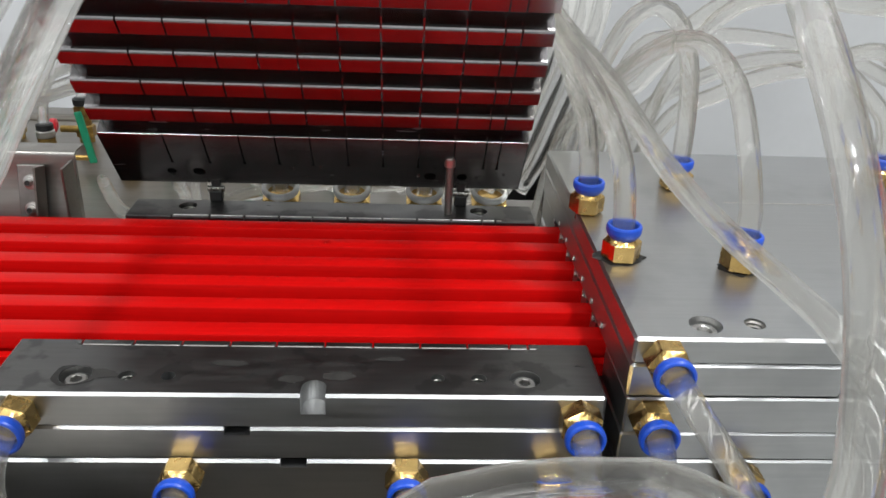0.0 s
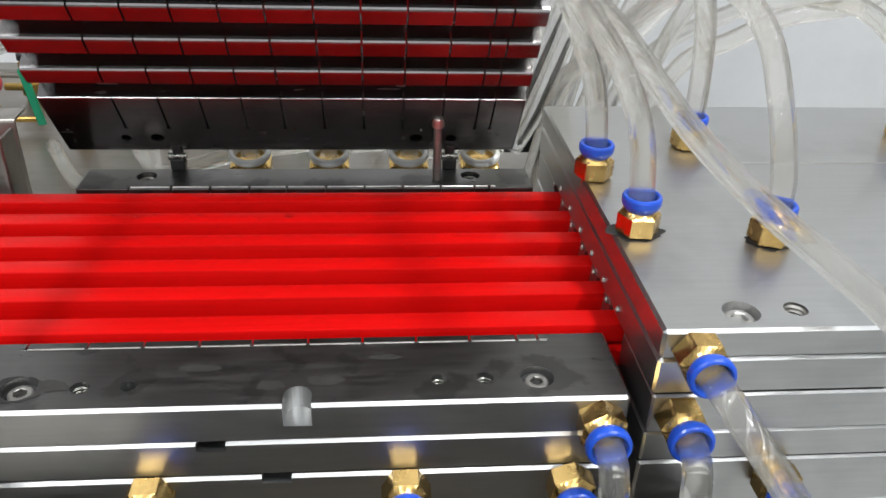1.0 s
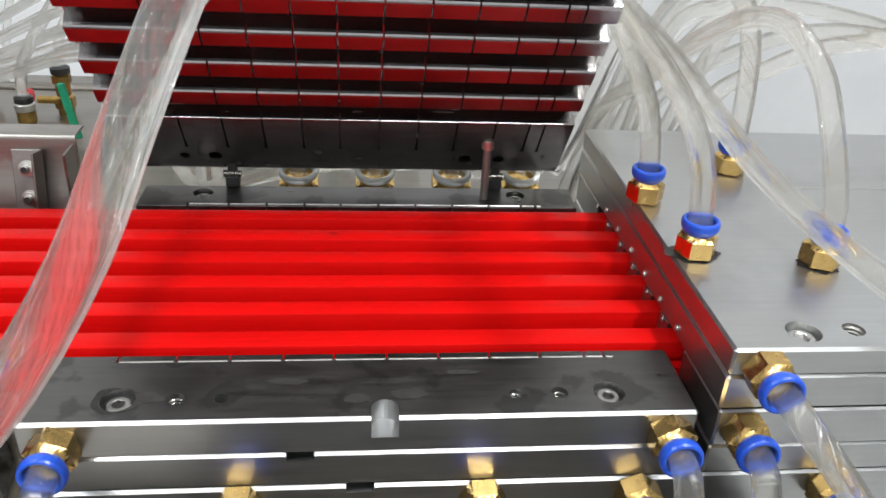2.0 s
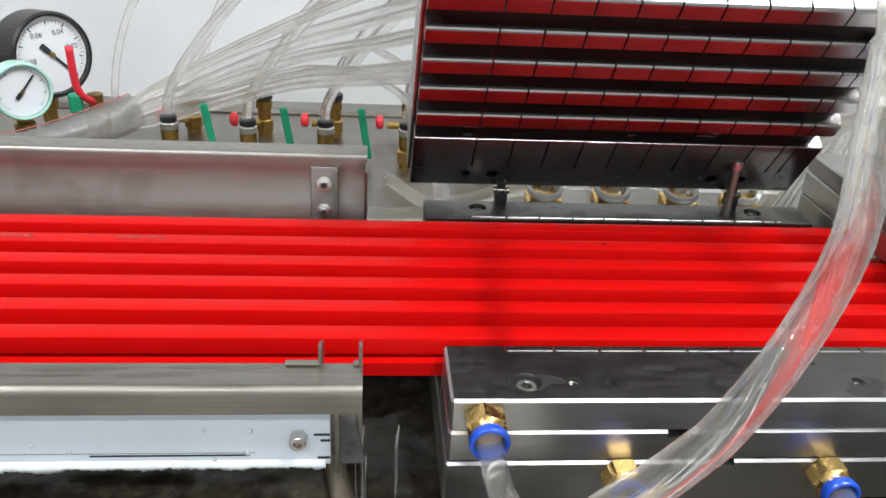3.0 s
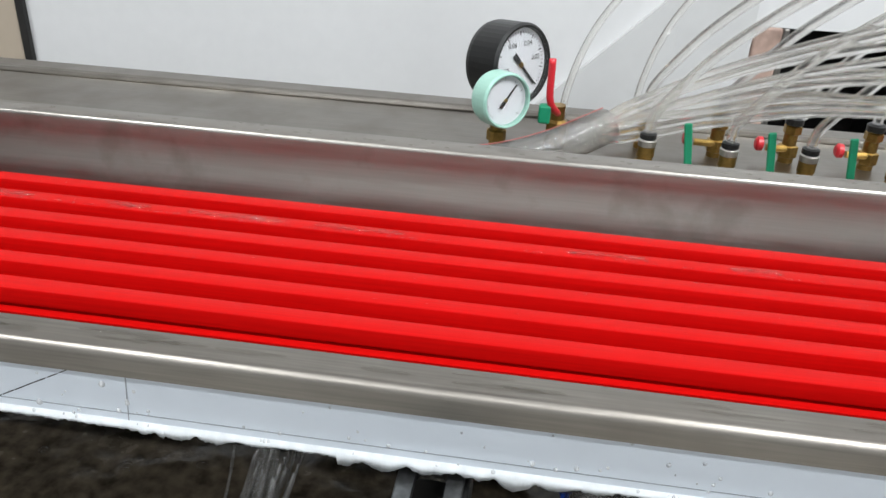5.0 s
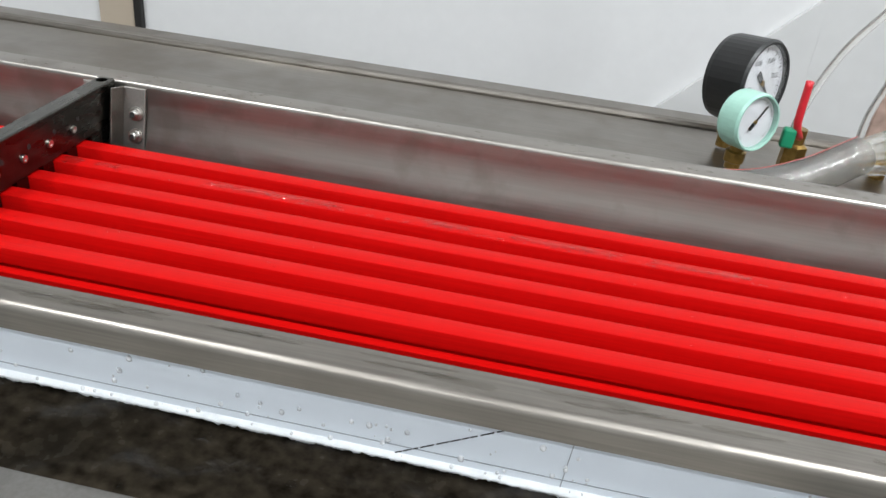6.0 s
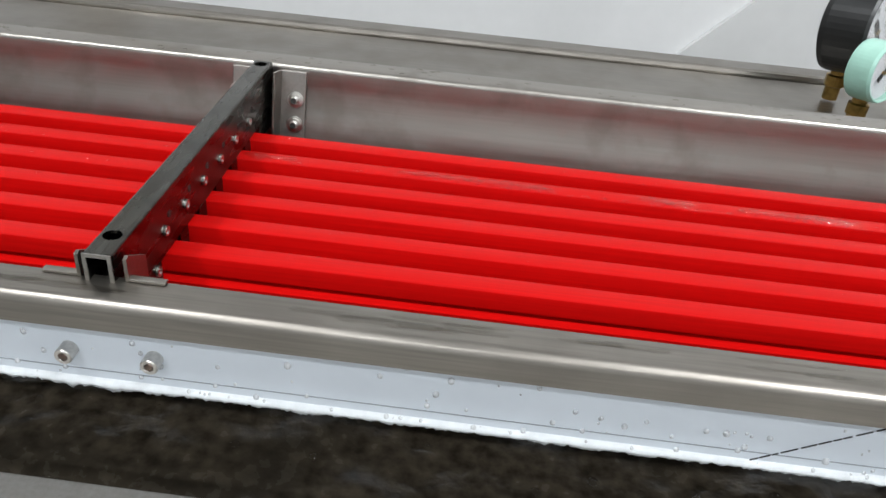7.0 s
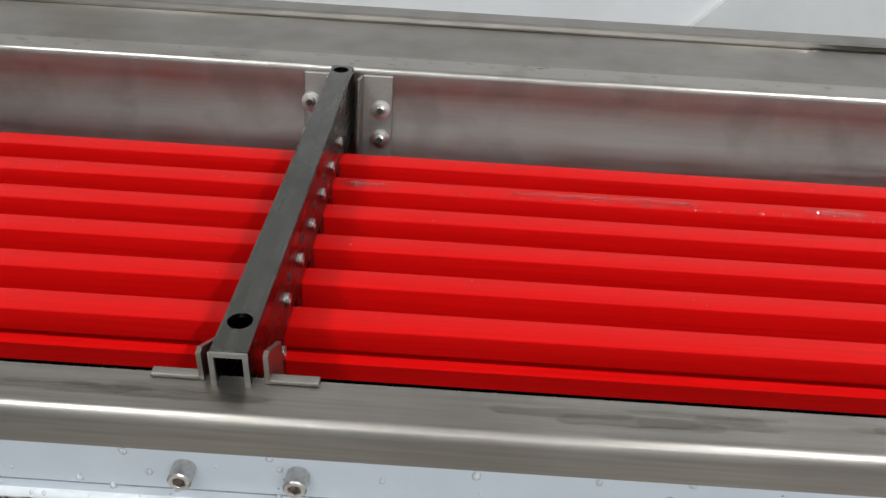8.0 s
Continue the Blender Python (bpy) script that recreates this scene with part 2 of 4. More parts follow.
def cylinder(r, z0, z1, m=None, n=20, bm=None, bevel=0.0):
    e = min(bevel, r * 0.5)
    rings = [(r, z0), (r, z1)] if not e else [(r - e, z0), (r, z0 + e), (r, z1 - e), (r - e, z1)]
    b = lathe(rings, n)
    return merge(bm, b, m) if bm is not None else (b.transform(m) or b if m is not None else b)


def carved(bm, cutters):
    """The mesh of bm with the cutters' bmesh taken away."""
    a, c = bpy.data.meshes.new("base"), bpy.data.meshes.new("cut")
    bm.to_mesh(a), cutters.to_mesh(c)
    bm.free(), cutters.free()
    oa, oc = new("base", a), new("cut", c)
    mod = oa.modifiers.new("cut", "BOOLEAN")
    mod.operation, mod.solver, mod.object, mod.use_self = "DIFFERENCE", "EXACT", oc, True
    dg = bpy.context.evaluated_depsgraph_get()
    dg.update()
    me = bpy.data.meshes.new_from_object(oa.evaluated_get(dg))
    bpy.data.objects.remove(oa), bpy.data.objects.remove(oc)
    return me


def smooth_line(points, step=0.006):
    """A Catmull-Rom line through points, in even small steps."""
    p = [Vector(q) for q in points]
    p = [2 * p[0] - p[1], *p, 2 * p[-1] - p[-2]]
    out = []
    for i in range(1, len(p) - 2):
        n = max(2, int((p[i + 1] - p[i]).length / step))
        for k in range(n):
            t = k / n
            out.append(0.5 * (2 * p[i] + (p[i + 1] - p[i - 1]) * t + (2 * p[i - 1] - 5 * p[i] + 4 * p[i + 1] - p[i + 2]) * t * t
                              + (3 * p[i] - p[i - 1] - 3 * p[i + 1] + p[i + 2]) * t ** 3))
    return out + [p[-2]]


def swept(line, radii, n=14, wall=0.0):
    """A round tube along a line; wall: a hollow tube of that thickness. radii: one, or a function of the step."""
    b = bmesh.new()
    side = None
    shells = []
    for inner in ([0.0, wall] if wall else [0.0]):
        rows, side = [], None
        for i, q in enumerate(line):
            d = (line[min(i + 1, len(line) - 1)] - line[max(i - 1, 0)]).normalized()
            side = d.orthogonal().normalized() if side is None else (side - d * side.dot(d)).normalized()
            up = d.cross(side)
            r = (radii(i) if callable(radii) else radii) - inner
            rows.append([b.verts.new(q + (side * math.cos(a) + up * math.sin(a)) * r) for a in (2 * math.pi * k / n for k in range(n))])
        for p, q in zip(rows, rows[1:]):
            for i in range(n):
                b.faces.new((p[i], p[(i + 1) % n], q[(i + 1) % n], q[i]))
        shells.append(rows)
    if wall:
        for e in (0, -1):
            for i in range(n):
                b.faces.new((shells[0][e][i], shells[0][e][(i + 1) % n], shells[1][e][(i + 1) % n], shells[1][e][i]))
    else:
        b.faces.new(shells[0][0]), b.faces.new(shells[0][-1][::-1])
    return b


def tube(points, r=0.0048, label="clear flexible plastic cooling water tube", group="cooling water tubes"):
    ob = part("water_tube", swept(smooth_line(points), r, 16), THIN_TUBE if r < 0.0045 else TUBE, smooth=True)
    return tagged(ob, label, "tube", group)


# ---- the room ----
def room():
    def slab(name, cat, mat, label, *b):
        return tagged(part(name, box(*b), mat), label, cat, kind="structure")
    slab("floor", "floor", FLOOR, "grey concrete factory floor below the machine", -5, 4, -4, 1.5, -1.10, -1.0)
    lab = "white painted panel wall behind the machine"
    slab("wall_north", "wall", WHITE_WALL, lab, -5, -0.16, 1.2, 1.3, -1.0, 3.0)
    slab("wall_north_east", "wall", material("pale_grey_paint", (0.50, 0.50, 0.50), 0.55, grain=0.02, grain_scale=40, stain=0.15, stain_scale=2.5), "pale grey panel wall behind the machine", 0.26, 4, 1.2, 1.3, -1.0, 3.0)
    slab("wall_north_top", "wall", WHITE_WALL, "white wall above a dark opening", -0.16, 0.26, 1.2, 1.3, -0.099, 3.0)
    # The recess is coloured near-black in place of its own shade.
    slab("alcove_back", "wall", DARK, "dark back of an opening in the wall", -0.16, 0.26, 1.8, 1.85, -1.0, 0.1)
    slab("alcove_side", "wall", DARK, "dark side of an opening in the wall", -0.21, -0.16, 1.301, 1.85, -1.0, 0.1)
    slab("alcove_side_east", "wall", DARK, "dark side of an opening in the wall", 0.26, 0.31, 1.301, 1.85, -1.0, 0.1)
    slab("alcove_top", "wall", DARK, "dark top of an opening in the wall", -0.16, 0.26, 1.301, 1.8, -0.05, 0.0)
    jamb = thing("door_post", "rust-brown painted steel post beside a dark opening", "post", kind="structure")
    part("post", box(-0.158, -0.112, 1.197, 1.25, -1.0, -0.0995, 0.004), RUST, jamb)
    part("edging", box(-0.1118, -0.101, 1.198, 1.25, -1.0, -0.0995, 0.003), DULL, jamb)
    # Grey slabs put a slanting shadow on the white wall into their colour.
    wall_shade = material("wall_shade_grey", (0.60, 0.60, 0.595), 0.5, grain=0.02, grain_scale=30, stain=0.15, stain_scale=4)
    slab("wall_panel", "panel", wall_shade, "thin grey strip standing in for shaded wall beside the opening", -0.285, -0.162, 1.1872, 1.1985, -1.0, 0.6)
    # The wedge's sloping edge follows the shadow's edge on the wall.
    b = bmesh.new()
    rim = [(-0.96, -0.71), (-0.2852, -0.71), (-0.2852, -0.043)]
    front, rear = ([b.verts.new((x, y, z)) for x, z in rim] for y in (1.187, 1.1985))
    b.faces.new(front), b.faces.new(rear[::-1])
    for k in range(3):
        b.faces.new((front[k], rear[k], rear[(k + 1) % 3], front[(k + 1) % 3]))
    tagged(part("wall_brace", b, wall_shade), "thin grey wedge standing in for a slanting shadow on the wall", "panel", kind="structure")
    slab("wall_south", "wall", WHITE_WALL, "plain white wall behind the camera", -5, 4, -4.1, -4.0, -1.0, 3.0)
    slab("wall_west", "wall", GREY_WALL, "plain grey end wall", -5.1, -5, -4, 1.2, -1.0, 3.0)
    slab("wall_east", "wall", GREY_WALL, "plain grey end wall", 4, 4.1, -4, 1.2, -1.0, 3.0)
    slab("ceiling", "ceiling", WHITE_WALL, "plain white ceiling", -5, 4, -4, 1.2, 3.0, 3.1)
    post = thing("wall_joint", "dark joint strip with a beige edge between white wall panels", "joint", kind="structure")
    part("strip", box(-1.487, -1.472, 1.185, 1.199, -0.95, 2.9, 0.002), DARK, post)
    part("edging", box(-1.560, -1.488, 1.19, 1.199, -0.95, 2.9, 0.002), material("beige_edging", (0.44, 0.37, 0.29), 0.6, stain=0.3, stain_scale=5), post)


def lamps():
    """Long fluorescent fittings under the ceiling; their area lamps give the light."""
    for x, y, turn, power in ((0.9, -0.9, 90, 140), (-2.2, -0.9, 90, 84), (-1.6, -2.8, 0, 52), (0.6, -2.8, 0, 52), (1.9, 0.35, 0, 34)):
        lamp = thing("ceiling_lamp", "long white fluorescent ceiling lamp", "lamp", pose(x, y, 2.9, 0, 0, turn), "ceiling lamps")
        part("housing", box(-0.62, 0.62, -0.07, 0.07, 0.0, 0.10, 0.01), WHITE_WALL, lamp)
        part("lamp_tube", box(-0.58, 0.58, -0.05, 0.05, -0.02, -0.002, 0.004), LAMP, lamp)
        data = bpy.data.lights.new("ceiling_light", "AREA")
        data.shape, data.size, data.size_y, data.energy, data.color = "RECTANGLE", 1.16, 0.12, power, (0.93, 0.97, 1.0)
        light = new("ceiling_light", data)
        light.matrix_basis = pose(x, y, 2.87, 0, 0, turn)


room()
lamps()

# ---- the machine's large forms ----
RIDGES, PITCH, RIDGE_Y, RIDGE_W = 6, 0.0208, 0.0430, 0.0095
TOP, VALLEY, UNDER = -0.0010, -0.0110, -0.0160
SLITS = (-0.2027, -0.1825, -0.1637, -0.1448, -0.1266, -0.1073, -0.0882, -0.0691, -0.0500, -0.0330, -0.0254)


def red_panel():
    """The extruded fluted panel, with small radii along its ridges, that creeps out of the tool."""
    def rounded(pts, r):
        out = []
        for i, (y, z) in enumerate(pts):
            p, a, c = Vector((y, z)), Vector(pts[i - 1]), Vector(pts[(i + 1) % len(pts)])
            u, w = (a - p).normalized(), (c - p).normalized()
            s, e = p + u * r, p + w * r
            out += [tuple(s), tuple((s + e) / 2 * 0.45 + p * 0.55), tuple(e)]
        return out
    base = [(0.0372, UNDER), (0.1625, UNDER), (0.1625, -0.0085), (0.1580, -0.0085), (0.1580, VALLEY), (0.0414, VALLEY), (0.0414, -0.0097), (0.0372, -0.0097)]
    panel = thing("fluted_panel", "long bright red extruded plastic panel with six wet flutes", "plastic panel")
    part("base", prism(base, -2.2, 0.12), RED, panel)
    for k in range(RIDGES):
        y = RIDGE_Y + PITCH * k
        foot = y - 0.0014 if k == 0 else y - 0.0008
        first = [(foot, -0.0086), (y - 0.0006, TOP)] if k == 0 else [(foot, VALLEY - 0.0002), (y, TOP)]
        flute = first + [(y + RIDGE_W, TOP), (y + RIDGE_W + 0.0008, VALLEY - 0.0002)]
        if k == 0:
            flute += [(y + 0.0006, VALLEY - 0.0002), (y + 0.0006, -0.0086)]
        part("flute", prism(rounded(flute, 0.0008), -2.2, 0.12), RED, panel, smooth=True).data.set_sharp_from_angle(angle=radians(46))
    return panel


PANEL = red_panel()


def front_rail():
    """The tool's lower half in front of the panel: three ground plates."""
    tool = thing("lower_calibrator", "wet steel plates, lower half of an opened calibrating tool", "calibrator")
    cut = box(-0.1134, -0.1042, -0.01, 0.0050, -0.0085, 0.01)
    cylinder(0.0046, -0.0085, 0.01, pose(-0.1088, 0.0050, 0), 24, cut)
    for x in (-0.1974, -0.0294):
        cylinder(0.0057, -0.0105, 0.01, pose(x, 0.0115, 0), 28, cut)
    for x, r in ((-0.0471, 0.0030), (-0.0627, 0.0026), (-0.1787, 0.0030), (-0.1635, 0.0026)):
        cylinder(r, -0.012, 0.01, pose(x, 0.0115, 0), 20, cut)
    for x in SLITS:
        box(x - 0.0004, x + 0.0004, 0.0318, 0.05, -0.003, 0.01, bm=cut)
    box(-0.2045, -0.0215, 0.0326, 0.0331, -0.0006, 0.01, bm=cut)
    # Same steel all round: the top takes the reflection-darkened colour, the sides don't.
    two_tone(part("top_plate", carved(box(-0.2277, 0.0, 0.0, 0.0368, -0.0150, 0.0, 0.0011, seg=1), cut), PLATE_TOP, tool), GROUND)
    cut = box(-0.142, -0.1325, -0.01, 0.016, -0.0185, -0.0138)
    part("middle_plate", carved(box(-0.2277, 0.0, 0.0003, 0.0368, -0.0300, -0.0154, 0.0010, seg=1), cut), GROUND, tool)
    cut = box(-0.122, -0.112, -0.01, 0.016, -0.0335, -0.0285)
    part("bottom_plate", carved(box(-0.2285, 0.0, 0.0, 0.205, -0.0520, -0.0304, 0.0011, seg=1), cut), GROUND, tool)
    part("bed_plate", box(-0.2277, 0.0, 0.0372, 0.162, -0.0300, -0.0164), GROUND, tool)
    back = box(-0.2277, -0.003, 0.1665, 0.1900, -0.0300, -0.0035, 0.0006)
    cut = bmesh.new()
    for x in (-0.1972, -0.0337):
        cylinder(0.0050, -0.0095, 0.01, pose(x, 0.181, 0), 24, cut)
    for x in SLITS:
        box(x - 0.0004, x + 0.0004, 0.15, 0.1690, -0.007, 0.01, bm=cut)
    box(-0.2045, -0.0215, 0.1684, 0.1689, -0.0041, 0.01, bm=cut)
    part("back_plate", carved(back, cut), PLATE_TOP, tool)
    edges = (-0.2045, *SLITS, -0.0215)
    for a, c in zip(edges, edges[1:]):
        if c - a > 0.003:
            part("wear_strip", box(a + 0.0006, c - 0.0006, 0.0318, 0.0325, -0.0010, 0.0004, 0.0002, seg=1), DULL, tool)
            part("wear_strip", box(a + 0.0006, c - 0.0006, 0.1672, 0.1682, -0.0050, -0.0030, 0.0003, seg=1), SCREW, tool)


def upper_half():
    """The tool's upper half, tilted open behind, its comb of ribs towards the panel."""
    tool = thing("upper_calibrator", "upper half of the calibrating tool, tilted open, with slotted polished ribs", "calibrator",
                 pose(0, 0.1880, 0.0105, 125, 0, 0))
    x0, x1 = -0.2360, -0.0105
    part("body_plate", box(x0, x1, -0.0050, 0.1428, -0.0280, -0.0102, 0.0008), COMB, tool)
    part("end_plate", box(x0 - 0.0015, x0 - 0.0002, -0.0050, 0.1428, -0.0280, -0.0102, 0.0004), GROUND, tool)
    part("back_plate", box(x0 - 0.001, x1, -0.005, 0.1428, -0.0470, -0.0284, 0.0008), GROUND, tool)
    edges = (x0, *SLITS, x1)
    # the plain land at the hinge side, with slots that end in small holes
    cut = bmesh.new()
    for x in SLITS:
        box(x - 0.0005, x + 0.0005, 0.0160, 0.05, -0.004, 0.01, bm=cut)
        cylinder(0.0011, -0.006, 0.01, pose(x, 0.0155, 0), 12, cut)
    for x, r in ((-0.1900, 0.0034), (-0.2050, 0.0026), (-0.0620, 0.0034), (-0.0440, 0.0030)):
        cylinder(r, -0.008, 0.01, pose(x, 0.0065, 0), 20, cut)
    part("land", carved(box(x0, x1, -0.0050, 0.0395, -0.0100, 0.0, 0.0006), cut), COMB, tool)
    made = {}
    for k in range(5):
        top = 0.0395 + 0.0206 * (k + 1)
        for dy, r in ((-0.005, 0.0019), (-0.0125, 0.0013)):
            hole = part("side_hole", cylinder(r, -0.0020, 0.0002, None, 16), DARK, tool, m=pose(x0 - 0.0015, top + dy, -0.0140, 0, -90, 0))
            part("hole_rim", lathe([(r, 0.0), (r, 0.0004), (r * 1.5, 0.0003), (r * 1.5, 0.0)], 16, closed=False), SCREW, hole)
        rib = None
        for a, c in zip(edges, edges[1:]):
            w = round(c - a - 0.0009, 4)
            if w not in made:
                b = bmesh.new()
                made[w] = prism([(-0.0102, -0.0100), (0.0006, -0.0100), (0.0, -0.0022), (-0.0003, -0.0010), (-0.0009, -0.0003), (-0.0016, 0.0), (-0.0095, 0.0), (-0.0101, -0.0008)], 0, w, b)
                me = bpy.data.meshes.new("rib_block")
                bmesh.ops.recalc_face_normals(made[w], faces=made[w].faces)
                made[w].to_mesh(me)
                made[w].free()
                made[w] = me
            if rib is None:
                rib = part("rib", box(x0 + 0.001, x1 - 0.001, -0.0098, -0.0002, -0.0099, -0.0060), COMB, tool, m=pose(0, top, 0))
            part("rib_block", made[w], COMB, rib, m=pose(a + 0.00045, 0, 0))


def closed_tool():
    """The next tool, closed: five ground plates, with the panel's slot through them."""
    tool = thing("closed_calibrator", "closed calibrating tool of five stacked ground steel plates", "calibrator")
    x0, x1, y1 = 0.0067, 0.42, 0.205
    cut = cylinder(0.0062, -0.004, 0.05, pose(0.0356, 0.0102, 0.0261), 28)
    cylinder(0.0040, -0.010, 0.05, pose(0.0546, 0.0112, 0.0261), 24, cut)
    cylinder(0.0055, -0.2, 0.2, pose(0.0925, -0.0015, 0, 0, 0, 0), 24, cut)
    part("top_plate", carved(box(x0, x1, 0.0, y1, 0.0150, 0.0261, 0.0011, seg=1), cut), GROUND, tool)
    cut = cylinder(0.0055, -0.2, 0.2, pose(0.0925, -0.0015, 0), 24)
    part("second_plate", carved(box(x0, x1, 0.0002, y1, 0.0004, 0.0147, 0.0010, seg=1), cut), GROUND, tool)
    part("third_plate_front", box(x0 + 0.0006, x1, 0.0, 0.0366, -0.0161, 0.0, 0.0008, seg=1), GROUND, tool)
    part("third_plate_back", box(x0 + 0.0006, x1, 0.1632, y1, -0.0161, 0.0, 0.0008), GROUND, tool)
    part("fourth_plate", box(x0 + 0.0003, x1, 0.0002, y1, -0.0292, -0.0164, 0.0008, seg=1), GROUND, tool)
    part("bottom_plate", box(x0, x1, 0.0, y1, -0.0520, -0.0296, 0.0009, seg=1), GROUND, tool)
    for k in range(RIDGES - 1):
        y = RIDGE_Y + PITCH * k + RIDGE_W + 0.0010
        part("tooth", box(x0, x0 + 0.1, y, y + PITCH - RIDGE_W - 0.0020, -0.0105, 0.0002), GROUND, tool)
    part("seam", box(0.085, 0.30, 0.1290, 0.1296, 0.0258, 0.0265), SCREW, tool)
    # small screws in two rows over the slot
    head = [(0.0008, -0.0002), (0.0009, 0.0004), (0.0015, 0.0006), (0.0015, 0.0)]
    for k in range(6):
        for dy, z in ((0.0015, 0.0042), (0.0155, -0.0006)):
            y = RIDGE_Y + PITCH * k + dy
            part("screw", lathe(head, 12), SCREW, tool, m=pose(x0 - 0.0001, y, z, 0, -90, 0))


front_rail()
upper_half()
closed_tool()


def basin_floor():
    """A wet uneven sheet at the bottom of the basin."""
    b = bmesh.new()
    bmesh.ops.create_grid(b, x_segments=330, y_segments=80, size=0.5)
    for v in b.verts:
        v.co = Vector((-1.085 + v.co.x * 2.23, 0.053 + v.co.y * 0.306, -0.118))
        v.co.z += 0.0025 * noise.noise(v.co * 30) + 0.0015 * noise.noise(v.co * 90)
    return b


def water_tank():
    """The open stainless trough that the panel runs through, on its wet table."""
    tank = thing("water_tank", "long open stainless steel cooling trough, wet, with a folded rim", "water tank")
    xa, xb = -2.2, -0.2604
    bend = [(-0.0079 - 0.0036 * math.sin(a), 0.0108 + 0.0036 * math.cos(a)) for a in (radians(d) for d in range(0, 91, 15))]
    rail = [(0.0033, 0.0144), *bend, (-0.0115, 0.0032), (-0.0103, 0.0032), (-0.0103, 0.0112), (-0.0094, 0.0126), (0.0021, 0.0130), (0.0021, -0.0270), (0.0033, -0.0270)]
    part("front_wall", prism(rail, xa, xb), STAINLESS, tank, smooth=True)
    [c for c in tank.children if c.name.startswith("front_wall")][0].data.set_sharp_from_angle(angle=radians(40))
    back = [(0.1820, -0.0270), (0.1850, -0.0165), (0.1876, -0.0080), (0.1895, -0.0020), (0.1911, 0.0040), (0.1921, 0.0090), (0.1927, 0.0130), (0.1930, 0.0195),
            (0.1933, 0.0208), (0.1939, 0.0216), (0.1948, 0.0221), (0.2080, 0.0221), (0.2080, 0.0209), (0.1955, 0.0209),
            (0.1945, 0.0200), (0.1945, -0.0270)]
    part("back_wall", prism(back, xa, xb), BARE, tank, smooth=True).data.set_sharp_from_angle(angle=radians(40))
    part("tank_floor", box(xa, xb, 0.0034, 0.1818, -0.0270, -0.0260), BAR, tank)
    part("end_lip", box(xb - 0.0012, xb + 0.0002, 0.1745, 0.1900, -0.0250, 0.0190, 0.0004), STAINLESS, tank)
    table = thing("machine_table", "grey stainless machine table behind the trough", "table", kind="structure")
    part("table_top", box(-2.2, 0.0, 0.2085, 0.4945, -0.080, -0.055, 0.003), STAINLESS, table)
    part("table_lip", box(-2.2, 0.0, 0.4950, 0.522, -0.080, -0.0500, 0.004), STAINLESS, table)
    part("table_skirt", box(-2.2, 0.5, 0.50, 0.521, -1.0, -0.161), STAINLESS, table)
    part("low_shelf", box(0.001, 0.5, 0.2090, 0.522, -0.160, -0.135, 0.003), STAINLESS, table)
    part("table_end", box(-0.006, -0.001, 0.2090, 0.520, -0.160, -0.081), STAINLESS, table)
    basin = thing("drip_basin", "dark wet drip basin under the trough", "basin", kind="structure")
    part("basin_floor", basin_floor(), BASIN, basin, smooth=True)
    part("basin_rim", box(-2.2, -0.555, -0.105, -0.027, -0.0515, -0.050, 0.0005), DULL, basin)
    part("basin_ledge", box(-0.554, -0.178, -0.105, -0.0335, -0.0540, -0.0525, 0.0005), STAINLESS, basin)
    part("basin_side", box(-2.2, 0.03, -0.105, -0.101, -0.20, -0.0516), STAINLESS, basin)
    # Back and end carry the shade under the tools in their near-black colour.
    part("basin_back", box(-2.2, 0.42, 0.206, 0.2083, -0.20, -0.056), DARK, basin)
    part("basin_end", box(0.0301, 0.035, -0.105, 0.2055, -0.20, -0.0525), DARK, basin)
    board = thing("splash_board", "white plastic splash board with a torn lower edge", "board")
    part("board", box(-2.2, -0.2720, -0.0005, 0.0018, -0.0295, 0.0090, 0.0004), BOARD, board)


water_tank()


def divider():
    bar = thing("divider_bar", "dark wet steel divider across the trough, with a row of screws", "divider")
    xa, xb = -0.9292, -0.9197
    cut = bmesh.new()
    for y in (0.0123, 0.1831):
        cylinder(0.0032, 0.0, 0.05, pose(-0.9245, y, 0), 20, cut)
    box(xa + 0.0013, xb - 0.0013, -0.02, 0.030, -0.02, 0.0232, bm=cut)
    part("open_end", carved(box(xa, xb, -0.0002, 0.0004, 0.0002, 0.0245), box(xa + 0.0013, xb - 0.0013, -0.02, 0.02, -0.02, 0.0232)), DULL, bar)
    part("bar", carved(box(xa, xb, 0.0005, 0.1885, 0.0000, 0.0245, 0.0008), cut), BAR, bar)
    for k in range(RIDGES - 1):
        y = RIDGE_Y + PITCH * k + RIDGE_W + 0.0016
        part("tooth", box(xa, xb, y, y + PITCH - RIDGE_W - 0.0032, -0.0100, 0.0004), BAR, bar)
    part("tooth", box(xa, xb, 0.1600, 0.1885, -0.0080, 0.0004), BAR, bar)
    part("tooth", box(xa, xb, 0.0060, 0.0350, -0.0180, 0.0004), BAR, bar)
    head = [(0.0007, 0.0006), (0.0012, 0.0010), (0.0020, 0.0010), (0.0020, 0.0), (0.0023, 0.0)]
    for k in range(6):
        part("screw", lathe(head, 14), SCREW, bar, m=pose(xb, 0.0414 + 0.0206 * k, 0.0097, 0, 90, 0))
        part("slot", cylinder(0.0014, xb - 0.0004, xb + 0.0002, pose(0, 0.0465 + 0.0206 * k, 0.0140, 0, 90, 0), 12), DARK, bar)
    part("screw", lathe(head, 14), SCREW, bar, m=pose(xb, 0.0313, -0.0016, 0, 90, 0))


divider()
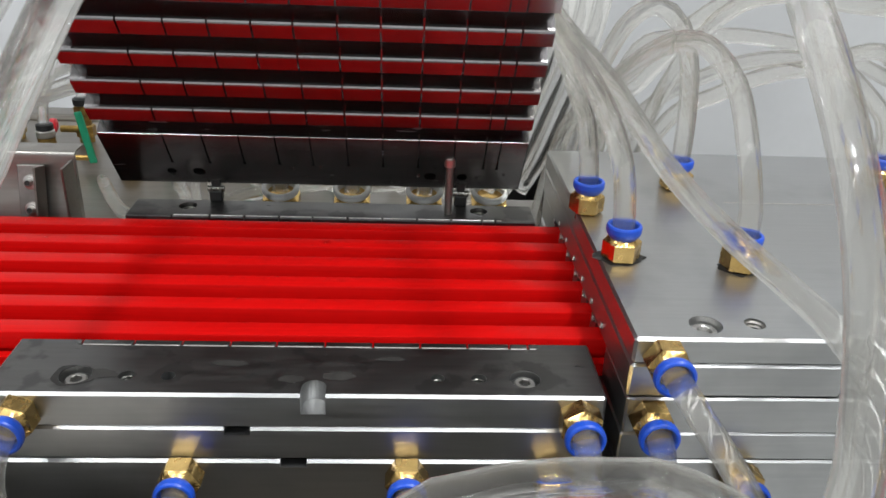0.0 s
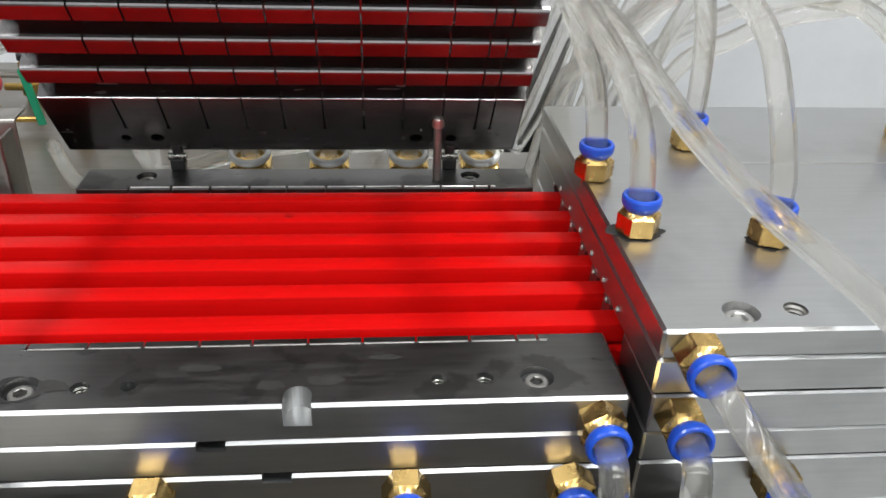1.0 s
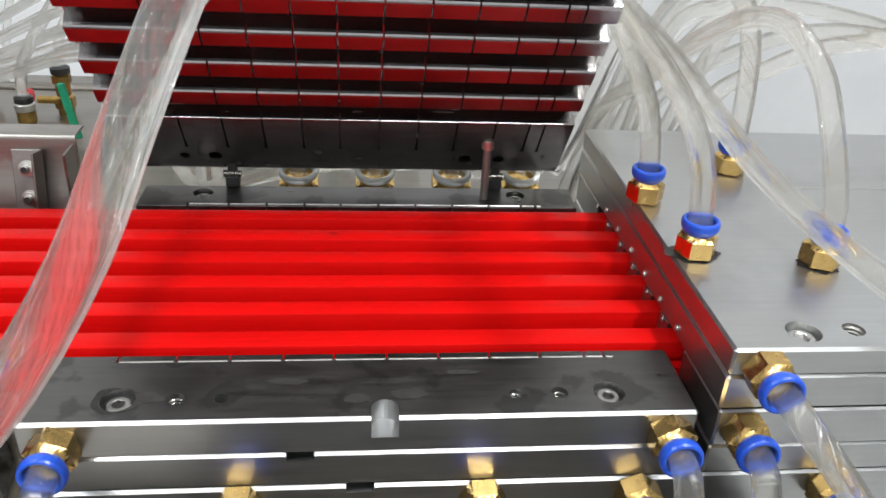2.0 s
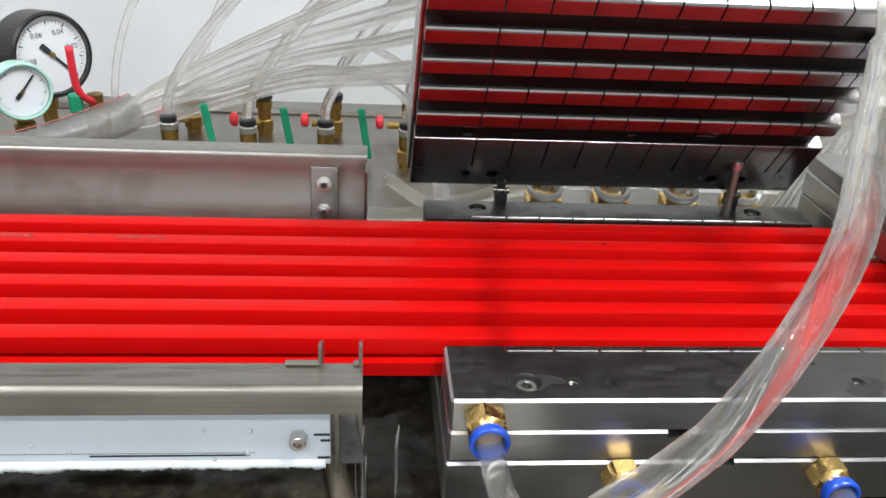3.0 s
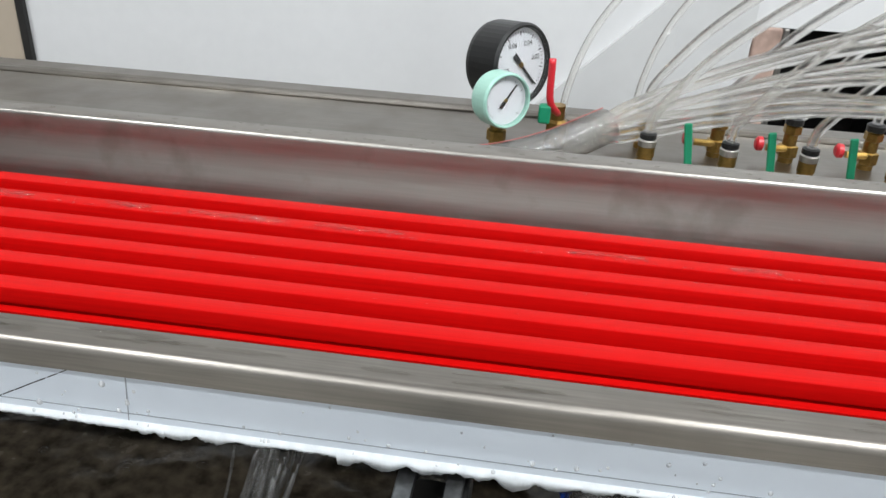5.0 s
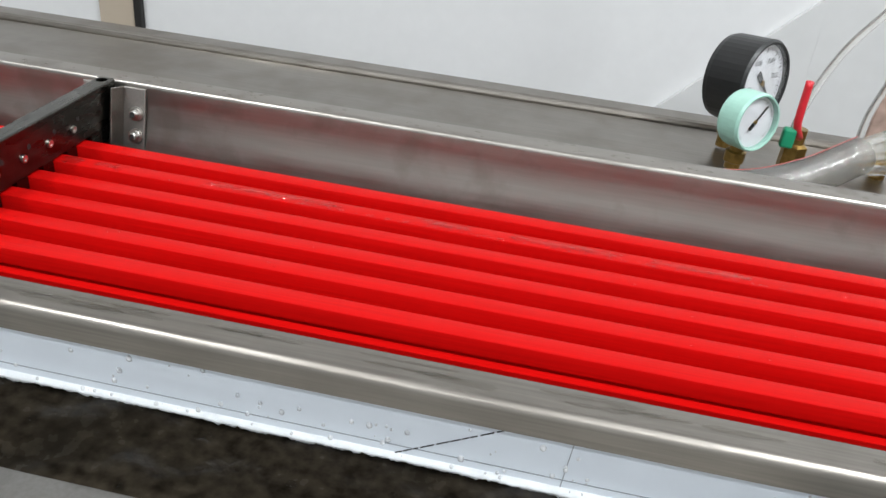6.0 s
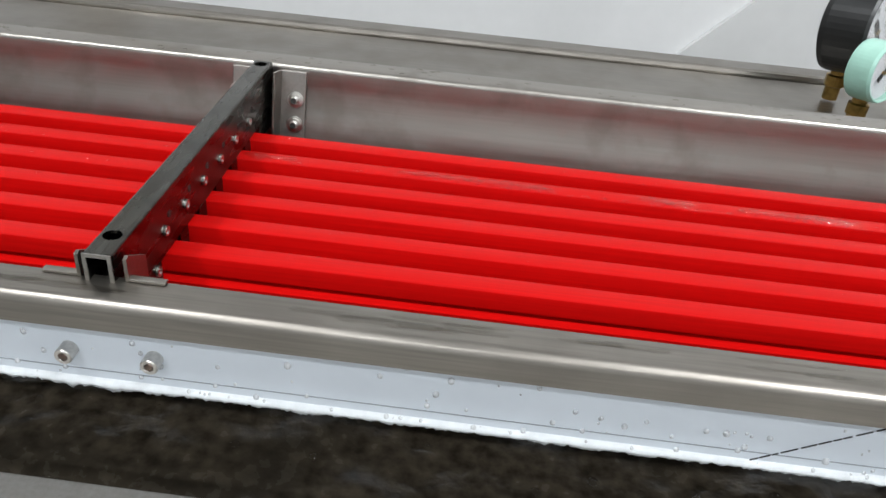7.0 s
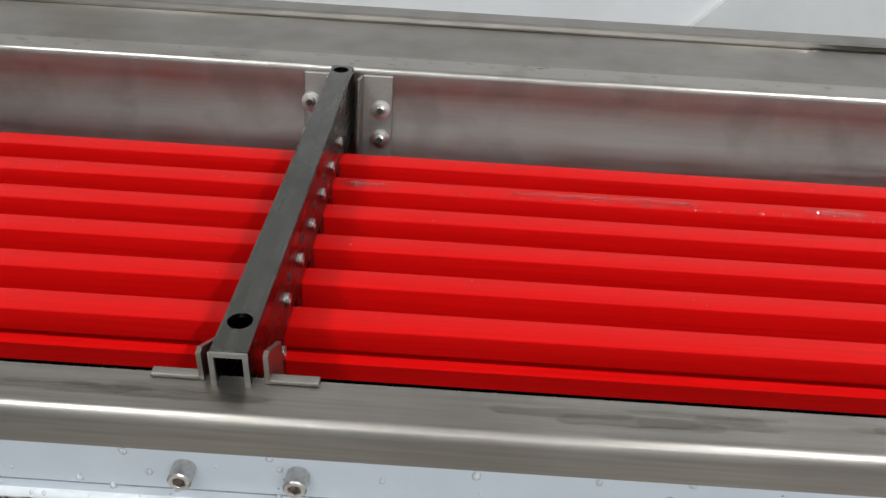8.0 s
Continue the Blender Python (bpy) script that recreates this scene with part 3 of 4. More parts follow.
# ---- screws, pins and fittings ----
def socket_screw(x, y, z, r=0.0047, h=0.006, m=None, label="steel socket-head cap screw", group="socket-head screws", inside=None):
    """A cap screw with a hexagonal socket; its head's top lies at z."""
    screw = thing("cap_screw", label, "screw", m if m is not None else pose(x, y, z, 0, 0, 17), group)
    e = r * 0.12
    part("head", lathe([(r * 0.5, -h * 0.55, 1), (r * 0.5, -e * 0.5, 1), (r * 0.58, 0.0), (r - e, 0.0), (r, -e), (r, -h), (r * 0.5, -h)], 24), SCREW, screw)
    if inside:
        part("socket", cylinder(r * 0.47, -h * 0.9, -h * 0.45, None, 12), inside, screw)
    return screw


def fitting(m, collar_mat=None, label="brass push-in hose fitting with a blue collar", group="hose fittings", s=1.0):
    """A hexagonal brass body and a plastic release collar, standing along its own z."""
    fit = thing("hose_fitting", label, "fitting", m, group)
    part("body", lathe([(0.0050 * s, -0.004), (0.0050 * s, 0.0), (0.0062 * s, 0.0, 1), (0.0072 * s, 0.0010, 1), (0.0072 * s, 0.0082, 1), (0.0066 * s, 0.0092),
                        (0.0058 * s, 0.0100), (0.0058 * s, 0.0112)], 36), BRASS, fit)
    part("collar", lathe([(0.0056 * s, 0.0098), (0.0061 * s, 0.0104), (0.0071 * s, 0.0118), (0.0075 * s, 0.0130), (0.0075 * s, 0.0150), (0.0071 * s, 0.0158),
                          (0.0063 * s, 0.0160), (0.0057 * s, 0.0154), (0.0056 * s, 0.0118), (0.0056 * s, 0.0100)], 36, closed=False), collar_mat or BLUE, fit, smooth=False)
    return fit


FIRST_FIT = fitting(pose(-0.0102, 0.0, -0.0082, 90, 0, 0))
for fx, fz in ((-0.2145, -0.0080), (-0.1585, -0.0352), (-0.0738, -0.0352), (-0.0175, -0.0352), (0.0180, 0.0190), (0.0167, -0.0076), (0.0560, -0.0360)):
    copy_thing(FIRST_FIT, pose(fx, 0.0 if fz > -0.03 else -0.0002, fz, 90, 20 + fx * 700, 0))
for fx, fy in ((0.0163, 0.0645), (0.0115, 0.1150), (0.0655, 0.0570), (0.0655, 0.1486), (0.1800, 0.1600), (0.2400, 0.0600)):
    copy_thing(FIRST_FIT, pose(fx, fy, 0.0262, 0, 0, 10 + fx * 900))
BACK = pose(0, 0.1880, 0.0105, 125, 0, 0) @ pose(0, 0, -0.0470, 180, 0, 0)
for fx, fy in ((-0.2270, -0.118), (-0.2270, -0.040), (-0.1900, -0.090), (-0.1500, -0.118), (-0.0900, -0.118), (-0.0300, -0.118), (-0.0250, -0.060)):
    copy_thing(FIRST_FIT, BACK @ pose(fx, fy, 0))
for fx in (-0.151, -0.108, -0.064, -0.024):
    fitting(pose(fx, 0.220, -0.020, 12, 0, 0), WHITE_PTFE, "brass hose fitting with a white collar behind the tool", "white-collared fittings", 1.5)
part_of_tool = [o for o in scene.objects if o.name.startswith("lower_calibrator")][0]
part("rear_block", box(-0.2200, -0.0060, 0.1902, 0.2060, -0.0300, -0.0160, 0.0008), GROUND, part_of_tool)

for sx in (-0.1974, -0.0294):
    socket_screw(sx, 0.0115, -0.0016, 0.0040, 0.0088, inside=RUST).children[0].data.materials[0] = DULL
    # Added near-black ring: the shade in the gap around the screw head.
    part("bore_ring", lathe([(0.0041, -0.0034), (0.0056, -0.0030), (0.0056, -0.0040), (0.0041, -0.0040)], 28), DARK, part_of_tool, m=pose(sx, 0.0115, 0))
for sx, sr in ((-0.0471, 0.0030), (-0.0627, 0.0026), (-0.1787, 0.0030)):
    for k in range(3):
        part("thread", lathe([(sr - 0.0001, -0.0012 - k * 0.0012), (sr - 0.0007, -0.0016 - k * 0.0012), (sr - 0.0001, -0.0020 - k * 0.0012)], 20, closed=False), BAR, part_of_tool, m=pose(sx, 0.0115, -0.0008))
for sx in (-0.1972, -0.0337):
    socket_screw(sx, 0.1810, -0.0055, 0.0042)
socket_screw(0.0356, 0.0102, 0.0238, 0.0050)
closed = [o for o in scene.objects if o.name.startswith("closed_calibrator")][0]
for k in range(4):
    part("thread", lathe([(0.0039, -0.0010 - k * 0.0016), (0.0032, -0.0017 - k * 0.0016), (0.0039, -0.0024 - k * 0.0016)], 24, closed=False), DULL, closed, m=pose(0.0546, 0.0112, 0.0261))


def dowel(x, y, z0, z1, r=0.0021):
    pin = thing("dowel_bolt", "thin upright steel bolt with a round head", "bolt", pose(x, y, z0))
    part("shank", cylinder(r, -0.002, z1 - z0 - 0.0052, n=18), DULL, pin, smooth=False)
    part("head", cylinder(r * 1.5, z1 - z0 - 0.0050, z1 - z0, n=18, bevel=0.0004), SCREW, pin)


dowel(-0.0515, 0.1767, -0.0035, 0.0297)


def hinge(x):
    """A small black link between the tool's halves."""
    link = thing("hinge", "small black steel hinge between the tool halves", "hinge", pose(x, 0.1905, -0.0034), "hinges")
    part("leaf", box(-0.0036, 0.0036, -0.0030, 0.0030, 0.0, 0.0060, 0.0006), BLACK, link)
    part("leaf", box(-0.0024, 0.0024, -0.0015, 0.0035, 0.0055, 0.0150, 0.0006), BLACK, link)
    part("knuckle", cylinder(0.0020, -0.0045, 0.0045, pose(0, -0.0005, 0.0068, 0, 90, 0), 16), BAR, link)


hinge(-0.1830)
hinge(-0.0440)


def bracket(x, side, y, zs, name="angle_bracket", half=0.0075, nut_x=0.0, top=0.0150):
    """A folded angle on the trough's back wall, with two bolts. side: where its fin stands."""
    br = thing(name, "small stainless angle bracket bolted inside the trough", "bracket", pose(x, y, 0, -13, 0, 0), "angle brackets")
    part("plate", box(-half, half, -0.0020, -0.0006, -0.0170, top, 0.0005), DULL, br)
    part("fin", box(side * half - 0.0007, side * half + 0.0007, -0.0150, -0.0020, -0.0170, top, 0.0004), STAINLESS, br)
    for z in zs:
        nut = part("nut", lathe([(0.0012, -0.003), (0.0030, -0.003), (0.0033, -0.0026), (0.0033, 0.0), (0.0022, 0.0001), (0.0022, 0.0022), (0.0016, 0.0028)], 18),
                   SCREW, br, m=pose(nut_x, -0.0045, z, 90, 0, 0))
        part("socket", cylinder(0.0015, 0.0020, 0.0030, None, 12), DARK, nut)
        part("washer", lathe([(0.0038, -0.0012), (0.0042, -0.0008), (0.0042, -0.0001), (0.0030, 0.0)], 18), SCREW, nut, m=pose(0, 0, -0.0012))


bracket(-0.2845, 1, 0.1893, (0.0054, -0.0100))
bracket(-0.9098, -1, 0.1893, (0.0049, -0.0080), half=0.0068, nut_x=0.0018, top=0.0195)
bracket(-0.9360, 1, 0.1893, (0.0069, -0.0080), half=0.0060, nut_x=-0.0027, top=0.0195)


def rim_angle(x, side):
    """A thin folded tab on the trough's front rim."""
    tab = thing("rim_tab", "thin folded steel tab standing on the trough rim", "bracket", pose(x, 0.0, 0.0145), "rim tabs")
    part("foot", box(min(0, side * 0.0125), max(0, side * 0.0125), 0.0012, 0.0040, 0.0, 0.0011, 0.0003), STAINLESS, tab)
    part("fin", prism([(0.0012, 0.0), (0.0012, 0.0085), (0.0030, 0.0090), (0.0150, 0.0020), (0.0150, -0.0120), (0.0040, -0.0120), (0.0040, 0.0)],
                      -0.0006, 0.0006), STAINLESS, tab)


for tx, ts in ((-0.9319, -1), (-0.9159, 1), (-0.2755, -1), (-0.2612, -0.2)):
    rim_angle(tx, ts)


def trough_end():
    """The bent end sheet under the trough's rim, by the tool."""
    end = thing("end_sheet", "bent stainless end sheet of the trough", "sheet")
    part("sheet", box(-0.2700, -0.2685, -0.0060, 0.0020, -0.0290, 0.0030, 0.0004), STAINLESS, end)
    b = bmesh.new()
    rim = [(-0.2684, 0.0125), (-0.2650, 0.0125), (-0.2636, 0.0), (-0.2618, -0.015), (-0.2590, -0.0300), (-0.2684, -0.0300)]
    front, rear = ([b.verts.new((x, y, z)) for x, z in rim] for y in (0.0004, 0.0019))
    b.faces.new(front)
    b.faces.new(rear[::-1])
    for k in range(6):
        b.faces.new((front[k], rear[k], rear[(k + 1) % 6], front[(k + 1) % 6]))
    part("flange", b, GALV, end)


trough_end()


def falling_water():
    """Thin streams that run off the end of the trough."""
    rng = random.Random(21)
    b = bmesh.new()
    for _ in range(7):
        x, y = rng.uniform(-0.263, -0.246), rng.uniform(0.000, 0.024)
        r, top = rng.uniform(0.0002, 0.0004), rng.choice((-0.0262, -0.0262, rng.uniform(-0.095, -0.060)))
        pts = [Vector((x + 0.0015 * noise.noise((k * 0.7, x * 999, 0)), y, top + (-0.117 - top) * k / 9)) for k in range(10)]
        merge(b, swept(pts, r, 6))
    for _ in range(46):
        x = rng.gauss(-0.590, 0.006)
        y, r, top = rng.uniform(0.004, 0.022), rng.uniform(0.0003, 0.0012), rng.uniform(-0.060, -0.026)
        pts = [Vector((x - 0.020 * (k / 9) + 0.001 * noise.noise((k * 0.7, x * 999, 0)), y, top + (-0.117 - top) * k / 9)) for k in range(10)]
        merge(b, swept(pts, r, 6))
    tagged(part("falling_water", b, STREAM, smooth=True), "thin streams of water falling from the trough into the basin", "water", kind="stuff")


def basin_hose():
    """A brown hose that lies in a bend in the basin."""
    h = thing("brown_hose", "brown rubber hose bent in a loop in the wet basin", "hose")
    pts = [(-0.305, 0.150, -0.113), (-0.2804, 0.109, -0.1135), (-0.2740, 0.0850, -0.1135), (-0.2660, 0.0530, -0.1135), (-0.250, 0.020, -0.1135), (-0.232, 0.003, -0.1135), (-0.210, 0.008, -0.1135),
           (-0.2010, 0.0300, -0.1135), (-0.2030, 0.0520, -0.1135), (-0.2130, 0.0850, -0.1135), (-0.2143, 0.110, -0.1135), (-0.205, 0.150, -0.1135)]
    part("hose", swept(smooth_line(pts, 0.004), 0.0058, 12), SCALE, h, smooth=True)


falling_water()
basin_hose()
for bx, bz in ((-0.2838, -0.0157), (-0.9392, -0.0150), (-0.9096, -0.0150)):
    socket_screw(0, 0, 0, 0.0031, 0.0055, pose(bx, -0.0058, bz, 90, 0, 0), "worn socket-head screw in the splash board", "splash board screws", RUST)


# ---- the board's torn edge ----
def torn_edge():
    board = [o for o in scene.objects if o.name.startswith("splash_board")][0]
    b = bmesh.new()
    n, last = 2000, None
    for i in range(n + 1):
        x = -1.30 + 1.026 * i / n
        rough = 0.25 + 0.75 * max(0.0, noise.noise((x * 9, 3.0, 0)) * 2.2) + (1.0 if -0.560 < x < -0.455 else 0.0) + (0.6 if -0.70 < x < -0.63 else 0.0)
        drop = 0.0010 + 0.0034 * rough * abs(noise.noise((x * 60, 0, 0))) * 2 + 0.0010 * noise.noise((x * 330, 1, 0)) + 0.0006 * noise.noise((x * 900, 6, 0)) + 0.0034 * max(0, rough - 1) * (0.6 + 0.8 * abs(noise.noise((x * 35, 2, 0))))
        out = 0.0012 + 0.0012 * rough * abs(noise.noise((x * 90, 5, 0)))
        ring = [b.verts.new((x, -0.0007, -0.0270)), b.verts.new((x, -0.0007 - out, -0.0290)), b.verts.new((x, -0.0005 - out * 0.6, -0.0296 - drop)),
                b.verts.new((x, 0.0015, -0.0297 - drop * 0.7)), b.verts.new((x, 0.0016, -0.0270))]
        if last:
            for k in range(5):
                b.faces.new((last[k], last[(k + 1) % 5], ring[(k + 1) % 5], ring[k]))
        last = ring
    part("torn_edge", b, FOAM, board, "ragged white sealant along the lower edge", smooth=True)
    for z, w in ((-0.0150, 0.0060), (-0.0178, 0.0036), (-0.0260, 0.0048)):
        part("scratch", prism([(-0.0009, z - 0.0004), (-0.0009, z + 0.0005), (-0.0004, z + 0.0003), (-0.0004, z - 0.0003)], -0.2722 - w, -0.2722), INK, board)
    part("crease", box(-2.2, -0.30, -0.00075, -0.0004, -0.0236, -0.0233), GREY_LINE, board)
    part("gap", prism([(-0.0009, -0.0248), (-0.0009, -0.0243), (-0.0004, -0.0243), (-0.0004, -0.0248)], -0.36, -0.302), INK, board)
    rng = random.Random(4)
    x = 0.0
    while x < 0.0455:
        w = rng.uniform(0.002, 0.006)
        part("pen_line", box(x, x + w, -0.00085, -0.0004, -0.00018, 0.00018), INK, board, m=pose(-0.7050, 0, -0.0272, 0, -28.8, 0))
        x += w + rng.uniform(0.0003, 0.0012)
    part("pen_line", box(-0.00015, 0.00015, -0.00085, -0.0004, -0.0270, 0.0030), GREY_LINE, board, m=pose(-0.6420, 0, 0.0, 0, 4, 0))


torn_edge()


# ---- water ----
def drop_mesh(b, x, y, z, rx, ry, rz, n=10):
    """Half a flattened drop on a level surface."""
    top = b.verts.new((x, y, z + rz))
    rows = []
    for lat in (0.35, 0.7, 1.0):
        a = lat * math.pi / 2
        rows.append([b.verts.new((x + rx * math.sin(a) * math.cos(t) * (1 + 0.2 * noise.noise((x * 900, t, y))), y + ry * math.sin(a) * math.sin(t), z + rz * math.cos(a)))
                     for t in (2 * math.pi * k / n for k in range(n))])
    for k in range(n):
        b.faces.new((top, rows[0][k], rows[0][(k + 1) % n]))
        for p, q in zip(rows, rows[1:]):
            b.faces.new((p[k], q[k], q[(k + 1) % n], p[(k + 1) % n]))


def puddle(b, x0, x1, yc, half, z, high, seed=0.0, step=0.0012):
    """A long shallow pool of water with a wandering outline and an uneven skin, on a level surface."""
    n, m, rows = max(10, int((x1 - x0) / step)), 7, []
    for i in range(n + 1):
        t = i / n
        x = x0 + (x1 - x0) * t
        w = half * (1 - (2 * t - 1) ** 6) ** 0.5 * (0.72 + 0.55 * noise.noise((x * 140, seed, 0))) + 0.00005
        y0 = yc + half * 0.45 * noise.noise((x * 70, seed + 9, 0))
        h = high * (0.75 + 0.9 * noise.noise((x * 330, seed + 4, 0)))
        rows.append([b.verts.new((x, y0 + w * q, z + h * (1 - q * q) ** 0.5 * min(1, w / (half * 0.3)))) for q in (2 * k / (m - 1) - 1 for k in range(m))])
    for p, q in zip(rows, rows[1:]):
        for k in range(m - 1):
            b.faces.new((p[k], q[k], q[k + 1], p[k + 1]))


def panel_water():
    rng = random.Random(5)
    b = bmesh.new()
    y4 = RIDGE_Y + 4 * PITCH
    for a, c in ((-0.798, -0.726), (-0.686, -0.660), (-0.641, -0.585), (-0.572, -0.524), (-0.443, -0.402), (-0.364, -0.337), (-0.118, -0.113), (-0.86, -0.845)):
        puddle(b, a, c, y4 + 0.0050, 0.0023, TOP - 0.00005, 0.0011, a * 50)
        for _ in range(int((c - a) * 700)):
            r = rng.uniform(0.0003, 0.0007)
            drop_mesh(b, rng.uniform(a, c), y4 + rng.uniform(0.0026, 0.0046), TOP + 0.0003, r * 1.8, r, r * 1.1, 8)
        for _ in range(int((c - a) * 500)):
            r = rng.uniform(0.0003, 0.0008)
            drop_mesh(b, rng.uniform(a - 0.02, c + 0.02), y4 + rng.uniform(0.0008, 0.0016), TOP, r * 1.6, r, r * 0.8, 8)
    for _ in range(170):
        k = rng.choice((1, 2, 3, 4, 4, 4, 5))
        r = rng.uniform(0.0002, 0.0007)
        drop_mesh(b, rng.uniform(-1.2, -0.15), RIDGE_Y + k * PITCH + rng.uniform(0.0010, RIDGE_W - 0.001), TOP, r * rng.uniform(1, 2.2), r, r * 0.6, 8)
    tagged(part("water_streak", b, WATER, PANEL, "clear water drops in streaks", smooth=True), kind="stuff")


panel_water()


def rim_water():
    rng = random.Random(8)
    b = bmesh.new()
    for _ in range(40):
        x = rng.uniform(-1.15, -0.30)
        puddle(b, x, x + rng.uniform(0.012, 0.045), rng.uniform(-0.0045, 0.0005), rng.uniform(0.0010, 0.0024), 0.01440, 0.00028, x * 30)
    for _ in range(90):
        r = rng.uniform(0.0003, 0.0010)
        drop_mesh(b, rng.uniform(-1.15, -0.30), rng.uniform(0.1955, 0.207), 0.0222, r * 2, r, r * 0.5, 8)
    puddle(b, -0.9190, -0.9070, 0.1312, 0.0034, TOP - 0.00005, 0.0010, 3.0)
    tagged(part("rim_water", b, RIM_FILM, smooth=True), "clear water drops and puddles on the trough rim", "water", kind="stuff")
    b = bmesh.new()
    for _ in range(420):
        x = rng.uniform(-1.15, -0.62) if rng.random() < 0.8 else rng.uniform(-0.6, -0.3)
        r = rng.uniform(0.0003, 0.0013)
        d = bmesh.new()
        drop_mesh(d, 0, 0, 0, r, r * 1.2, r * 0.9, 8)
        merge(b, d, pose(x, -0.0006, rng.choice((-0.0292, -0.0287, -0.0283, rng.uniform(-0.028, -0.015), rng.uniform(-0.028, 0.0))), 90, 0, 0))
    tagged(part("board_water", b, BEAD, smooth=True), "water drops hanging on the splash board, whitened for their highlights", "water", kind="stuff")
    b = bmesh.new()
    for _ in range(900):
        x, y = rng.gauss(-0.29, 0.08), rng.uniform(0.0, 0.15)
        r = rng.uniform(0.0004, 0.0016)
        drop_mesh(b, x, y, -0.1175 + 0.0025 * noise.noise(Vector((x, y, -0.118)) * 30), r, r, r * 0.8, 8)
    for _ in range(90):
        x, y, r = rng.uniform(-1.1, -0.5), rng.uniform(-0.01, 0.10), rng.uniform(0.001, 0.004)
        drop_mesh(b, x, y, -0.1175 + 0.0025 * noise.noise(Vector((x, y, -0.118)) * 30), r, r, r * 0.7, 8)
    tagged(part("bubbles", b, WATER, smooth=True), "foam bubbles on the wet basin", "bubbles", kind="stuff")


rim_water()


def films():
    """Dark wet patches on the plates, and drops along the tilted half's edge."""
    rng = random.Random(33)
    b = bmesh.new()
    spots = [(-0.1890, 0.0125, 0.0070, 0.0030), (-0.1790, 0.0118, 0.0065, 0.0028), (-0.1640, 0.0115, 0.0060, 0.0026), (-0.1974, 0.0115, 0.0080, 0.0072), (-0.0627, 0.0115, 0.0050, 0.0034),
             (-0.0471, 0.0115, 0.0052, 0.0036), (-0.1000, 0.0120, 0.0060, 0.0030), (-0.1180, 0.0100, 0.0045, 0.0026), (-0.1420, 0.0200, 0.0070, 0.0020), (-0.0800, 0.0240, 0.0050, 0.0016)]
    for x, y, rx, ry in spots:
        n = 36
        rim = []
        for k in range(n):
            a = 2 * math.pi * k / n
            f = 1 + 0.35 * noise.noise((x * 500 + math.cos(a) * 1.6, math.sin(a) * 1.6, y * 300))
            rim.append((x + rx * f * math.cos(a), y + ry * f * math.sin(a)))
        for hx, hr in ((-0.1974, 0.0059), (-0.0471, 0.0032), (-0.0627, 0.0028), (-0.1787, 0.0032), (-0.1635, 0.0028)):
            rim = [(hx + hr * (px - hx) / max(math.hypot(px - hx, py - 0.0115), 1e-6), 0.0115 + hr * (py - 0.0115) / max(math.hypot(px - hx, py - 0.0115), 1e-6))
                   if math.hypot(px - hx, py - 0.0115) < hr else (px, py) for px, py in rim]
        inner = 0.0059 if abs(x + 0.1974) < 1e-6 else 0
        low = [b.verts.new((px, py, 0.00012 + 0.0001 * inner)) for px, py in rim]
        if inner:
            ring = [b.verts.new((x + inner * math.cos(2 * math.pi * k / n), y + inner * math.sin(2 * math.pi * k / n), 0.0002)) for k in range(n)]
            for k in range(n):
                b.faces.new((low[k], low[(k + 1) % n], ring[(k + 1) % n], ring[k]))
        elif all(math.hypot(x - hx, y - 0.0115) > 0.004 for hx in (-0.0471, -0.0627, -0.1787, -0.1635)):
            b.faces.new(low)
    for x, y, rx, ry in ((0.0163, 0.0645, 0.0100, 0.0080), (0.0655, 0.0570, 0.0090, 0.0075)):
        b.faces.new([b.verts.new((x + rx * (1 + 0.4 * noise.noise((x * 700 + 2 * math.cos(a), 2 * math.sin(a), 7))) * math.cos(a),
                                  y + ry * (1 + 0.4 * noise.noise((x * 900 + 2 * math.cos(a), 2 * math.sin(a), 3))) * math.sin(a), 0.02625))
                     for a in (2 * math.pi * k / 40 for k in range(40))])
    tagged(part("wet_stains", b, WET), "dark oily wet stains on the ground plates", "stain", kind="stuff")
    b = bmesh.new()
    m = pose(0, 0.1880, 0.0105, 125, 0, 0)
    for _ in range(60):
        r = rng.uniform(0.0004, 0.0013)
        d = bmesh.new()
        drop_mesh(d, 0, 0, 0, r, r, r * 0.9, 8)
        edge = rng.random() < 0.55
        at = pose(rng.uniform(-0.232, -0.014), -0.0051, rng.uniform(-0.009, -0.001), 90, 0, 0) if edge else pose(rng.uniform(-0.232, -0.014), rng.uniform(-0.003, 0.014), 0.0001)
        merge(b, d, m @ at)
    tagged(part("tool_water", b, WATER, smooth=True), "water drops on the tilted tool half", "water", kind="stuff")


films()


# ---- tubes ----
tube([(-0.075, 0.140, 0.270), (-0.120, 0.010, 0.212), (-0.143, -0.063, 0.158), (-0.147, -0.071, 0.151), (-0.154, -0.085, 0.133), (-0.160, -0.097, 0.117),
      (-0.171, -0.106, 0.099), (-0.185, -0.114, 0.084), (-0.197, -0.119, 0.076), (-0.235, -0.128, 0.050), (-0.270, -0.135, 0.0), (-0.280, -0.140, -0.112)], 0.0045,
     "thick clear plastic tube hanging close before the tool")
tube([(0.005, 0.080, 0.260), (0.008, -0.010, 0.205), (0.008, -0.062, 0.160), (0.006, -0.073, 0.154), (0.008, -0.088, 0.140), (0.011, -0.102, 0.121), (0.010, -0.116, 0.104),
      (0.006, -0.130, 0.088), (0.000, -0.141, 0.078), (-0.010, -0.150, 0.050), (-0.012, -0.150, -0.110)], 0.0045, "thick clear plastic tube hanging close before the tool")
